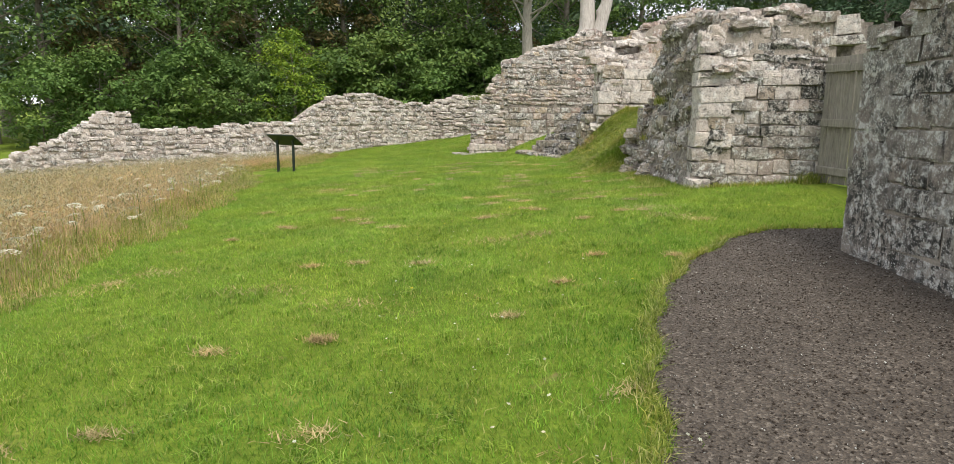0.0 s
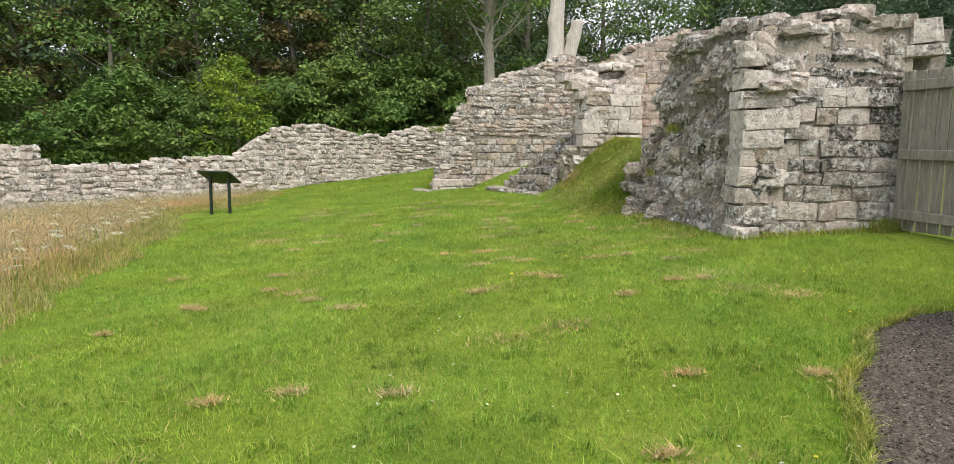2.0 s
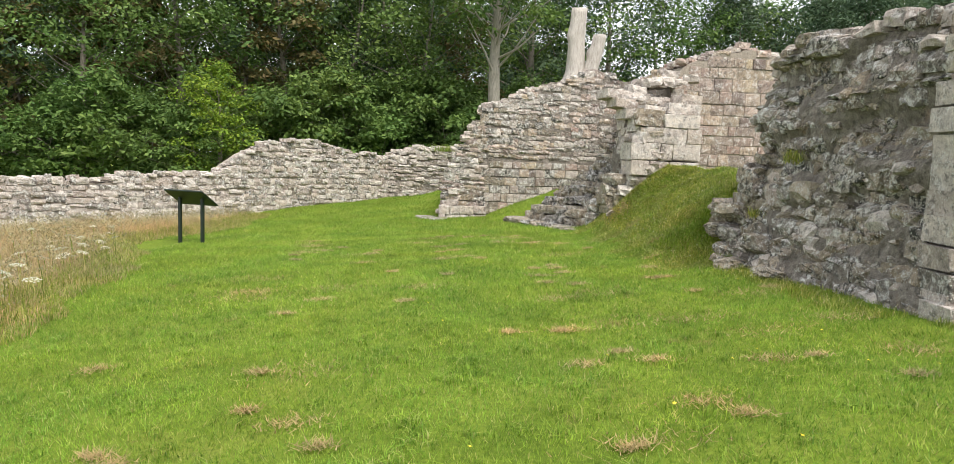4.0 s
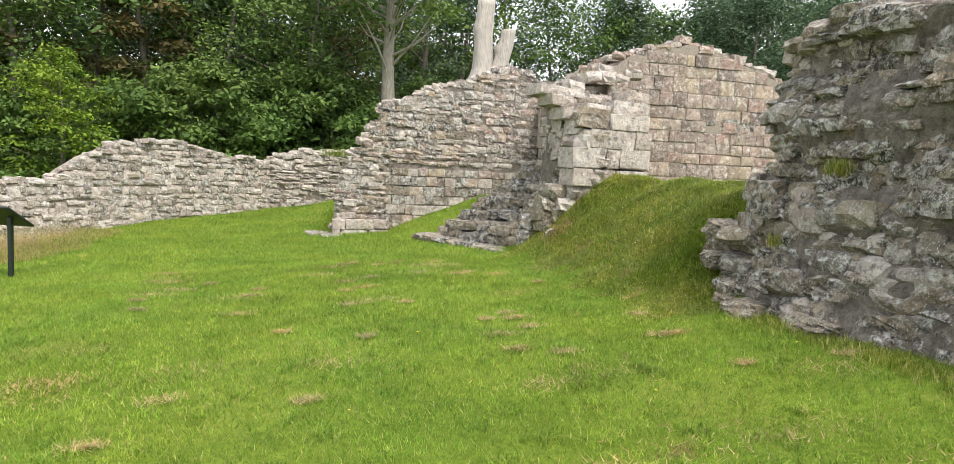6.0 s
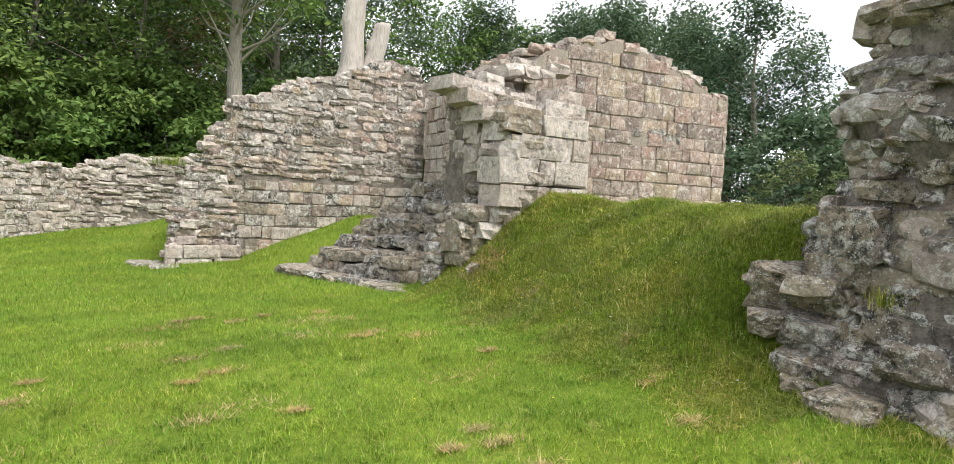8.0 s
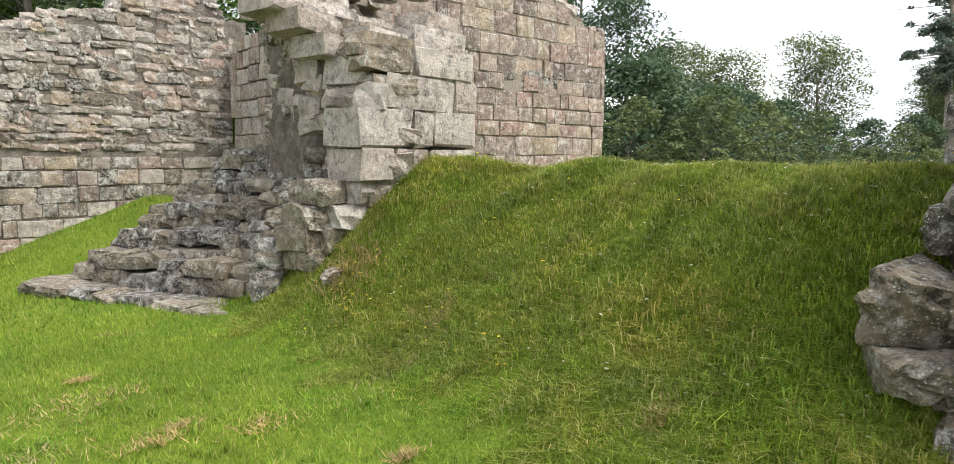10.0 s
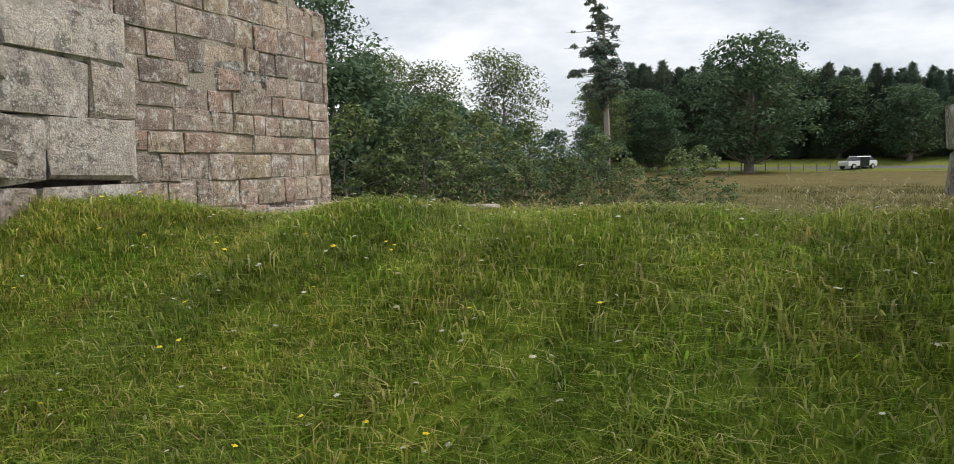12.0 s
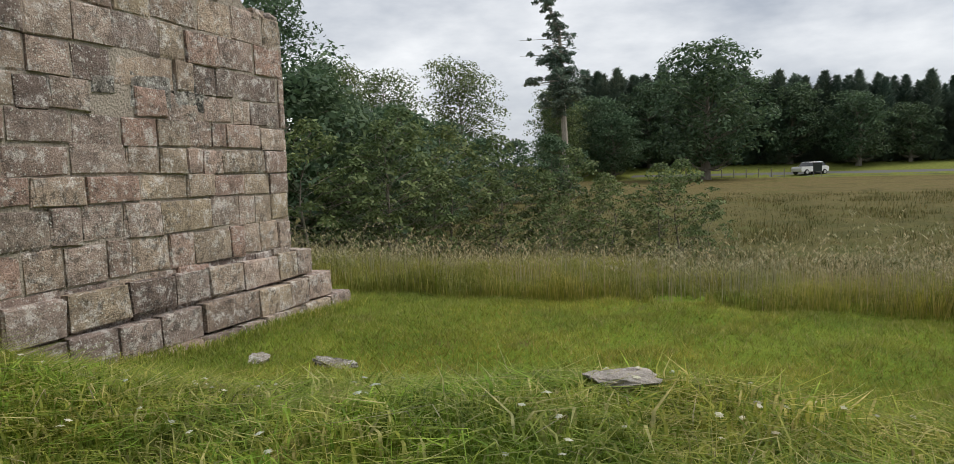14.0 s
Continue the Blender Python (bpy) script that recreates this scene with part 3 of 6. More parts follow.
def on_gravel(x, y):
    return (x > gravel_edge(y)) & (y < 8.4) & (x < 7.5) & (y > -6)


path_sheet = sheet("gravel_path", axis([(0.6, 7.6, 0.07)]), axis([(-6, 9.2, 0.07)]), GRAVEL, 0.015, on_gravel)
tagged(path_sheet, "fine brown gravel footpath along the turf", "path", kind="structure")

# ---- walls ----
# the wall by the path
WN_A, WN_B = (3.4, 7.3), (3.6, 3.2)
wall_near = thing("wall_near", (3.9, 5.5, -0.1), "dark grey lichen-covered stone wall beside the gravel path", "wall", kind="structure")
near_top = profile([(0, 1.78), (0.4, 1.92), (0.6, 2.0), (0.66, 2.1), (2.5, 2.16), (4.2, 2.2)])
near_low = profile([(0, -0.15), (4.2, -0.3)])
core("wall_core", wall_near, WN_A, WN_B, 1.3, near_top, near_low, 0.03, 0.022, MORTAR_PALE)
near_stones = face_stones(WN_A, WN_B, near_top, near_low, (0.18, 0.3), (0.2, 0.48), 0.3, "worn", [STONE_NEAR], 0.03, 0.012, 0.006, 0.02, seed=21)
near_stones += face_stones((4.9, 7.55), WN_A, near_top, near_low, (0.18, 0.3), (0.2, 0.46), 0.3, "worn", [STONE_NEAR], 0.03, 0.012, 0.006, 0.02, seed=22)
near_stones += top_stones(WN_A, WN_B, 1.2, near_top, (0.16, 0.34), [STONE_NEAR, STONE_PIER], 23, 0.2)
for k in range(8):
    near_stones.append(stone("worn", STONE_NEAR, (3.64 + 0.008 * k, 7.1 - 0.03 * (k % 2), -0.1 + 0.25 * k), (0.46 + 0.1 * (k % 2), 0.47, 0.26), -1.522))
lay(wall_near, near_stones, (3.5, 6.5))

# the pier: squared south face, ragged rubble west face, fallen north end
pier = thing("wall_pier", (4.2, 13.5, 0.1), "ruined grey stone gate pier with ragged rubble core", "ruined wall", kind="structure")
P_SW, P_SE = (3.12, 11.55), (5.02, 11.42)
pier_top_s = profile([(0, 2.45), (0.25, 2.42), (1.0, 2.7), (1.55, 2.62), (2.0, 2.5), (2.4, 2.5)])
pier_low = profile([(0, 0.0), (6, 0.1)])
core("wall_core", pier, (3.5, 11.545), (5.1, 11.44), 2.0, pier_top_s, pier_low, 0.05, 0.002, MORTAR_PALE, steps=34)


def pier_tone(c, mid, r):
    # dark lichen crust over the gate side, pale quoins at the outer corner
    dark = 0.75 * (c > 0.95 + 0.25 * math.sin(mid * 5)) * (0.7 < mid < 2.3) + 0.12
    return STONE_NEAR if r.random() < dark else r.choice((STONE_PALE, STONE_PALE, STONE_PIER))


pier_stones = face_stones(P_SW, P_SE, pier_top_s, pier_low, (0.15, 0.24), (0.17, 0.38), 0.34, "worn", [STONE_PIER], 0.05, 0.03, 0.006, 0.02, lambda u, z: z < 1.8 and (u > 0.5 or z < 0.3), seed=31, tilt=0.05, mat_at=pier_tone)
for z, w, h, p in ((0.38, 0.52, 0.22, 0.0), (0.6, 0.4, 0.2, -0.02), (0.82, 0.56, 0.22, 0.02), (1.04, 0.44, 0.2, 0.0), (1.26, 0.5, 0.22, 0.03), (1.72, 0.46, 0.2, -0.02)):
    pier_stones.append(stone("worn", random.choice((STONE_PALE, STONE_PALE, STONE_PIER)), (3.14 + w / 2 + 0.03 * (z > 1), 11.72 + 0.05 * z - p, z), (w, 0.42, h), -0.06, (0.0, 0.03 * math.sin(z * 9))))
pier_stones += face_stones((3.2, 11.62), (5.0, 11.5), pier_top_s, profile([(0, 1.7), (3, 1.7)]), (0.09, 0.2), (0.12, 0.36), 0.3, "rubble", [STONE_PIER, STONE_PALE], 0.1, 0.02, 0.0, 0.06, seed=32, tilt=0.07, mat_at=pier_tone)
W_N, W_S = (3.0, 15.5), (3.16, 11.75)
pier_top_w = profile([(0, 2.45), (0.25, 2.72), (0.9, 2.85), (1.5, 2.74), (2.6, 2.8), (3.6, 2.62), (4.1, 2.45)])


def pier_jut(u, z):
    ledges = 0.085 * math.sin(z * 7 + 1.2 * math.sin(1.7 * u) + 0.5 * math.sin(5.3 * u)) * (z > 0.9)
    return 0.22 * max(0, 0.75 - z) * (1 - u / 5) + ledges - 0.04 * math.exp(-((z - 1.1) / 0.22) ** 2) + 0.03 * math.sin(4.1 * u + 3 * z) * math.sin(9 * z - 2 * u)


core("rubble_core", pier, (3.02, 15.35), W_S, 2.2, pier_top_w, pier_low, 0.15, 0.0, steps=60, jut=pier_jut, levels=36)

pier_mix = [STONE_ROCK, STONE_ROCK, STONE_PIER, STONE_PIER, STONE_NEAR]
pier_stones += face_stones(W_N, (3.16, 11.6), pier_top_w, pier_low, (0.1, 0.24), (0.14, 0.46), 0.42, "rubble", pier_mix, 0.15, 0.035, 0.02, 0.07, lambda u, z: math.sin(5 * u + 2 * z) + math.sin(7 * z - 3 * u) > -0.9, seed=33, jut=pier_jut, tilt=0.06)
pier_stones += scatter_stones(W_N, (3.16, 11.6), pier_top_w, pier_low, 170, (0.07, 0.24), 0.34, pier_mix, 0.15, 37, "rubble", pier_jut)
pier_stones += scatter_stones(W_N, (3.16, 11.6), pier_top_w, pier_low, 330, (0.12, 0.42), 0.34, pier_mix + [STONE_NEAR, STONE_PALE], 0.15, 137, "cobble", pier_jut)
pier_stones += face_stones((4.5, 15.6), (3.0, 15.5), profile([(0, 2.6), (0.5, 2.5), (1.0, 2.2), (1.2, 1.5), (1.5, 1.3)]), pier_low, (0.14, 0.27), (0.14, 0.4), 0.4, "rubble", pier_mix, 0.1, 0.08, 0.0, 0.06, seed=34, tilt=0.12)
core("north_core", pier, (5.6, 15.9), (4.55, 15.85), 1.5, profile([(0, 2.75), (1.1, 2.6)]), profile([(0, 1.0), (2, 1.0)]), 0.05, 0.12)
pier_stones += face_stones((5.6, 15.9), (4.5, 15.85), profile([(0, 2.8), (1.1, 2.6)]), profile([(0, 1.65), (2, 1.65)]), (0.15, 0.27), (0.2, 0.45), 0.4, "rubble", pier_mix, 0.05, 0.06, 0.0, 0.05, seed=38, tilt=0.1)
pier_stones += face_stones((4.5, 15.9), (4.45, 15.3), profile([(0, 2.6), (1.1, 2.5)]), profile([(0, 1.65), (2, 1.65)]), (0.15, 0.27), (0.2, 0.45), 0.4, "rubble", pier_mix, 0.05, 0.06, 0.0, 0.05, seed=39, tilt=0.1)
pier_stones += top_stones((3.35, 11.65), (5.0, 11.5), 1.6, pier_top_s, (0.16, 0.36), [STONE_PALE, STONE_PIER], 35, 0.26)
pier_stones += top_stones((3.4, 15.5), (3.6, 11.8), 1.7, pier_top_w, (0.18, 0.4), [STONE_PIER, STONE_PALE], 36, 0.3)
# named large blocks of the pier
for at, size, yaw, mat in (((3.62, 11.9, 2.26), (0.5, 0.45, 0.22), 0.05, STONE_PALE), ((3.45, 11.8, 1.95), (0.52, 0.45, 0.2), -0.05, STONE_PALE), ((3.52, 11.76, 1.49), (0.68, 0.44, 0.25), 0.0, STONE_PALE), ((3.24, 11.62, 0.12), (0.3, 0.4, 0.26), 0.0, STONE_PALE),
                           ((5.25, 11.75, 2.5), (0.34, 0.5, 0.28), -0.1, STONE_PALE), ((5.25, 11.75, 2.28), (0.5, 0.5, 0.13), -0.05, STONE_PIER)):
    pier_stones.append(stone("worn", mat, at, size, yaw, (0.0, -0.05)))
for at, size, yaw in (((3.2, 15.72, 0.68), (0.7, 0.5, 0.4), 0.3), ((3.0, 15.68, 0.43), (0.54, 0.42, 0.2), 0.15), ((3.5, 15.7, 0.5), (0.44, 0.36, 0.34), 1.1), ((3.5, 15.62, 0.98), (0.4, 0.34, 0.24), 2.0), ((3.6, 15.66, 0.74), (0.36, 0.36, 0.3), 0.1), ((2.95, 15.42, 0.16), (0.36, 0.32, 0.24), 0.6),
                      ((2.8, 14.9, 0.06), (0.6, 0.4, 0.22), 1.4), ((2.95, 14.2, 0.06), (0.7, 0.4, 0.2), 1.5), ((2.92, 15.3, 0.04), (0.4, 0.36, 0.2), 0.7), ((3.0, 14.6, 0.35), (0.45, 0.35, 0.26), 1.5)):
    pier_stones.append(stone("boulder", STONE_ROCK, at, tuple(0.86 * k for k in size), yaw))
for at, size in (((4.85, 15.8, 1.38), (1.0, 0.5, 0.2)), ((4.82, 15.8, 1.58), (1.0, 0.55, 0.2))):
    pier_stones.append(stone("squared", STONE_PIER, at, size, math.pi + 0.03))
pier_stones += scatter_stones((3.9, 15.95), (2.85, 15.55), profile([(0, 1.2), (1.2, 0.7)]), pier_low, 110, (0.1, 0.28), 0.34, [STONE_ROCK, STONE_PIER], 0.1, 40)
lay(pier, pier_stones, (2.8, 13.5), 1000)

# rear wall with its broken end
rear = thing("wall_rear", (1.6, 27.6, 0.0), "tall ruined wall of pale weathered rubble and squared stone", "ruined wall", kind="structure")
R_A, R_B = (-0.95, 26.7), (4.3, 26.95)
rear_top = profile([(0, -0.05), (0.12, 0.5), (0.35, 1.3), (0.65, 1.85), (1.1, 2.4), (1.22, 2.84), (1.9, 3.05), (2.56, 3.4), (3.4, 3.5), (4.0, 3.85), (4.3, 3.98), (5.0, 3.9), (5.3, 3.2)])
rear_low = profile([(0, -0.55), (5.3, 0.4)])
core("stump_terrace", rear, (2.2, 29.0), (5.4, 29.0), 4.0, profile([(0, 3.9), (3.4, 4.1)]), rear_low, 0.0, 0.05)
core("wall_core", rear, (-0.75, 26.75), R_B, 2.3, lambda u: rear_top(u + 0.1), rear_low, 0.02, 0.0, steps=40)


def rear_tone(c, mid, r):
    # brown and grey rubble at the broken end, paler stone towards the tower
    if r.random() < 0.85 - 0.14 * c:
        return r.choice((STONE_PIER, STONE_ROCK, STONE_NEAR, STONE_TOWER))
    return r.choice((STONE_PALE, STONE_PALE, STONE_TOWER, STONE_PIER))


rear_stones = face_stones(R_A, R_B, rear_top, rear_low, (0.11, 0.21), (0.12, 0.34), 0.2, "rubble", [STONE_PALE, STONE_PALE, STONE_TOWER, STONE_PIER], 0.02, 0.016, 0.0, 0.06, lambda u, z: not (z < 1.35 and u > 1.3), seed=41, tilt=0.05, mat_at=rear_tone)
rear_stones += scatter_stones(R_A, R_B, rear_top, profile([(0, -0.3), (1.1, 0.5), (1.2, 1.5), (5.3, 1.5)]), 90, (0.08, 0.3), 0.2, [STONE_PALE, STONE_PALE, STONE_TOWER, STONE_PIER], 0.02, 46)
rear_stones += face_stones(R_A, R_B, rear_top, rear_low, (0.16, 0.27), (0.18, 0.44), 0.36, "worn", [STONE_PALE, STONE_PALE, STONE_TOWER, STONE_PIER], 0.02, 0.016, 0.008, 0.04, lambda u, z: z < 1.35 and u > 1.3, seed=42, mat_at=rear_tone)
rear_stones += face_stones((-1.0, 26.5), (0.4, 26.52), profile([(0, -0.05), (1.4, 0.02)]), rear_low, (0.24, 0.3), (0.4, 0.7), 0.5, "squared", [STONE_PALE], 0, 0.03, 0.014, 0.01, seed=43)
rear_stones += face_stones((-0.2, 29.0), R_A, profile([(0, 1.6), (1.0, 1.5), (1.7, 1.0), (2.3, 0.1)]), rear_low, (0.13, 0.22), (0.16, 0.4), 0.36, "rubble", [STONE_PALE], 0.15, 0.08, 0.0, 0.08, seed=44, tilt=0.1)
rear_stones += top_stones((-0.6, 26.8), R_B, 2.0, lambda u: rear_top(u + 0.35), (0.16, 0.36), [STONE_PALE], 45, 0.26)
rear_stones += [stone("slab", STONE_PIER, (-1.3, 26.9, -0.5), (0.6, 0.8, 0.14), 0.3), stone("slab", STONE_PIER, (-1.0, 26.2, -0.48), (0.5, 0.5, 0.12), 0.1)]
lay(rear, rear_stones, (1.5, 24))

# tower: ashlar face with a stepped plinth, and its west return
tower = thing("wall_tower", (6.4, 24.0, 0.6), "ruined tower wall of pinkish-grey squared ashlar blocks", "ruined wall", kind="structure")
T_A, T_B = (4.15, 22.0), (8.68, 22.25)
tower_top = profile([(0, 3.3), (0.35, 3.65), (1.1, 3.85), (1.7, 4.05), (2.5, 3.9), (3.5, 3.65), (4.1, 3.38), (4.53, 3.3)])
tower_low = profile([(0, 1.0), (1.5, 0.6), (3.0, 0.3), (4.6, 0.3)])
core("wall_core", tower, T_A, T_B, 2.6, tower_top, tower_low, 0.0, 0.01, MORTAR_PALE, steps=30)
tower_stones = face_stones(T_A, T_B, tower_top, tower_low, (0.2, 0.33), (0.17, 0.5), 0.3, "squared", [STONE_TOWER], 0.0, 0.014, 0.008, 0.03, lambda u, z: z < tower_top(u) - 0.12 and math.hypot(u - 2.43, (z - 2.46) * 1.3) > 0.16, seed=51, tilt=0.02)
tower_stones += face_stones((8.68, 22.25), (8.8, 24.6), lambda u: 3.25 - 0.1 * u, tower_low, (0.24, 0.3), (0.25, 0.5), 0.32, "squared", [STONE_TOWER], 0.0, 0.014, 0.014, 0.03, seed=52, tilt=0.012)
for level, reach, jut in ((1.0, 0.28, 0.05), (0.72, 0.6, 0.11), (0.46, 0.8, 0.17)):
    tower_stones += face_stones((5.2, 22.05 - jut), (8.68 + reach, 22.25 - jut), lambda u, q=level: q, lambda u, q=level: q - 0.27, (0.27, 0.272), (0.3, 0.55), 0.36, "squared", [STONE_TOWER], 0, 0.01, 0.014, 0.0, seed=int(level * 100), tilt=0.01)
tower_stones += face_stones((4.3, 26.9), (4.15, 22.0), profile([(0, 3.4), (5, 3.3)]), profile([(0, 0.6), (5, 0.6)]), (0.22, 0.3), (0.26, 0.5), 0.32, "squared", [STONE_TOWER, STONE_PALE], 0, 0.015, 0.014, 0.05, seed=54)
tower_stones += top_stones(T_A, T_B, 2.3, tower_top, (0.16, 0.34), [STONE_PALE, STONE_TOWER], 55, 0.25)
# two dark blocks; the small third is dark stone imitating a shaded hole
tower_stones += [stone("squared", STONE_NEAR, (x, 22.14 + 0.055 * (x - 6.4) + 0.14, z), (w, 0.3, h), 0.055) for x, z, w, h in ((6.95, 2.45, 0.42, 0.27), (7.35, 2.46, 0.34, 0.3), (6.5, 2.46, 0.2, 0.14))]
lay(tower, tower_stones, (6.5, 20))
core("west_core", tower, (4.35, 26.9), (4.28, 22.5), 1.5, profile([(0, 3.3), (5, 3.2)]), profile([(0, 0.5), (5, 0.5)]), 0, 0.04)

# buttress in front of the tower, ragged above
buttress = thing("wall_buttress", (3.5, 21.0, 0.6), "broken pale stone buttress with large lichened blocks", "ruined wall", kind="structure")
B_A, B_B = (2.98, 19.95), (4.2, 20.15)
butt_top = profile([(0, 1.72), (0.4, 2.05), (0.9, 2.3), (1.25, 2.3)])
butt_low = profile([(0, 0.3), (1.3, 0.6)])
core("wall_core", buttress, (3.1, 20.09), B_B, 2.2, butt_top, butt_low, 0.0, 0.07)
core("upper_core", buttress, (3.3, 20.95), (4.3, 21.05), 1.4, profile([(0, 2.6), (0.5, 2.9), (1.0, 2.7)]), butt_low, 0.12, 0.12)
butt_stones = []
for z, h, joints in ((1.55, 0.33, (2.7, 3.34, 3.6, 4.2)), (1.87, 0.3, (3.02, 3.88, 4.2)), (2.17, 0.29, (3.38, 4.19)), (1.23, 0.28, (2.74, 3.12, 3.55, 4.18))):
    for x0, x1 in zip(joints, joints[1:]):
        butt_stones.append(stone("worn", STONE_PALE, ((x0 + x1) / 2, 20.05 + 0.16 * ((x0 + x1) / 2 - 3.5) + 0.2, z), (x1 - x0 - 0.012, 0.5, h + 0.005), 0.16, ((x0 * 7 % 1 - 0.5) * 0.06, (z * 9 % 1 - 0.5) * 0.05)))
for z, joints in ((0.99, (2.44, 2.78, 3.02, 3.36, 3.8, 4.15)), (0.77, (2.36, 2.6, 2.95, 3.22, 3.7)), (0.57, (2.34, 2.54, 2.74, 3.06, 3.4)), (0.4, (2.4, 2.66, 2.98))):
    for x0, x1 in zip(joints, joints[1:]):
        xm = (x0 + x1) / 2
        butt_stones.append(stone("rubble", STONE_PALE if xm > 2.7 else STONE_ROCK, (xm, 20.12 + 0.16 * (xm - 3.5) + 0.2 + 0.6 * max(0, 2.85 - xm), z), (x1 - x0 + 0.03, 0.46, 0.225), 0.16 + (xm * 13 % 1 - 0.5) * 0.2, ((xm * 7 % 1 - 0.5) * 0.1, (xm * 9 % 1 - 0.5) * 0.12)))
butt_stones += face_stones((2.3, 20.65), (3.12, 19.97), profile([(0, -0.1), (0.35, 0.3), (0.6, 0.6), (1.05, 1.0)]), profile([(0, -0.2), (1, 0.1)]), (0.12, 0.22), (0.14, 0.34), 0.5, "rubble", [STONE_ROCK, STONE_ROCK, STONE_NEAR], 0.12, 0.05, 0.0, 0.06, seed=67, tilt=0.15)
butt_stones += scatter_stones((2.45, 20.4), (3.2, 19.9), profile([(0, 0.15), (1, 0.6)]), profile([(0, -0.1), (1, 0.2)]), 34, (0.1, 0.26), 0.4, [STONE_ROCK, STONE_NEAR], 0.1, 68)
butt_stones += [stone("boulder", STONE_PALE, (3.15, 20.45, 1.85), (0.5, 0.5, 0.3), 0.1)]
butt_stones += [stone("worn", STONE_PALE, at, size, 0.16, tilt) for at, size, tilt in (((3.22, 20.5, 2.06), (0.6, 0.6, 0.26), (0.05, 0.1)), ((3.88, 20.56, 2.42), (0.66, 0.6, 0.24), (-0.03, 0.04)), ((3.4, 20.62, 2.36), (0.62, 0.6, 0.25), (0.04, 0.09)), ((4.1, 20.8, 2.64), (0.46, 0.5, 0.24), (0.02, 0.05)), ((3.0, 20.86, 2.3), (0.5, 0.55, 0.22), (0.03, 0.14)), ((2.88, 21.05, 2.54), (0.58, 0.6, 0.2), (0.02, 0.12)), ((2.72, 21.3, 2.74), (0.6, 0.6, 0.2), (0.0, 0.12)))]
butt_stones += face_stones((2.85, 20.75), (4.25, 20.9), profile([(0, 2.5), (0.6, 2.9), (1.4, 2.6)]), profile([(0, 1.7), (2, 1.9)]), (0.14, 0.26), (0.2, 0.45), 0.4, "rubble", [STONE_PALE], 0.25, 0.05, 0, 0.06, seed=61, tilt=0.15)
butt_stones += face_stones((3.35, 23.2), (2.9, 20.0), profile([(0, 3.2), (1.4, 3.0), (2.4, 2.65), (3.2, 2.15)]), butt_low, (0.15, 0.3), (0.2, 0.45), 0.5, "rubble", [STONE_PALE, STONE_ROCK], 0.02, 0.06, 0, 0.08, seed=62, tilt=0.12)
butt_stones += scatter_stones((3.15, 22.8), (2.92, 20.1), profile([(0, 2.9), (1.4, 2.7), (2.8, 2.1)]), profile([(0, 0.6), (3, 0.3)]), 90, (0.1, 0.3), 0.36, [STONE_PALE, STONE_ROCK], 0.0, 65)
butt_stones += scatter_stones((2.95, 20.75), (4.25, 20.9), profile([(0, 2.5), (0.6, 2.9), (1.4, 2.6)]), profile([(0, 1.6), (2, 1.8)]), 26, (0.12, 0.32), 0.4, [STONE_PALE], 0.2, 66)
butt_stones += top_stones((2.8, 21.0), (4.4, 21.2), 1.4, profile([(0, 2.7), (0.7, 3.05), (1.6, 3.15)]), (0.2, 0.4), [STONE_PALE], 63, 0.28)
butt_stones += top_stones(B_A, B_B, 0.9, butt_top, (0.25, 0.5), [STONE_PALE], 64, 0.32)
lay(buttress, butt_stones, (3, 18))

# rubble stair below the buttress
heap = thing("rubble_steps", (2.2, 22.4, -0.1), "stepped heap of brown rubble stones below the buttress", "rubble", kind="structure")
heap_r = random.Random(71)
H0, H1 = Vector((0.75, 23.9)), Vector((2.15, 20.55))
heap_d = (H1 - H0).normalized()
heap_in = Vector((-heap_d.y, heap_d.x))
heap_stones = []
for row, (inward, z, size) in enumerate(((0.12, -0.19, 0.46), (0.34, -0.19, 0.4), (0.56, -0.04, 0.34), (0.6, 0.13, 0.3), (0.84, 0.26, 0.3), (0.88, 0.4, 0.28), (1.1, 0.52, 0.3), (1.14, 0.66, 0.28), (1.36, 0.78, 0.3), (1.4, 0.92, 0.28), (1.62, 1.04, 0.3), (1.66, 1.18, 0.28), (1.9, 1.32, 0.32), (2.1, 1.46, 0.34))):
    s = 0.0 if row < 2 else 0.22 + 0.1 * row
    while s < 3.7 - 0.06 * row:
        w = size * heap_r.uniform(0.7, 1.35)
        p = H0 + heap_d * (s + w / 2) + heap_in * (inward + heap_r.uniform(-0.06, 0.06))
        flat = row < 2
        heap_stones.append(stone("slab" if flat else "rubble", STONE_ROCK if heap_r.random() < 0.6 else STONE_NEAR, (p.x, p.y, z + (0 if flat else heap_r.uniform(-0.05, 0.05))), (w * 1.03, 0.44, 0.13 if flat else size * heap_r.uniform(0.5, 0.66)), math.atan2(heap_d.y, heap_d.x) + heap_r.uniform(-0.12, 0.12), (heap_r.uniform(-0.05, 0.05), heap_r.uniform(-0.07, 0.07))))
        s += w
hb = bmesh.new()
ring_low = [hb.verts.new((*(H0 + heap_d * s + heap_in * q), z)) for s, q, z in ((0, 0.2, -0.4), (3.7, 0.2, -0.4), (3.5, 2.6, 0.2), (0.6, 2.6, 0.2))]
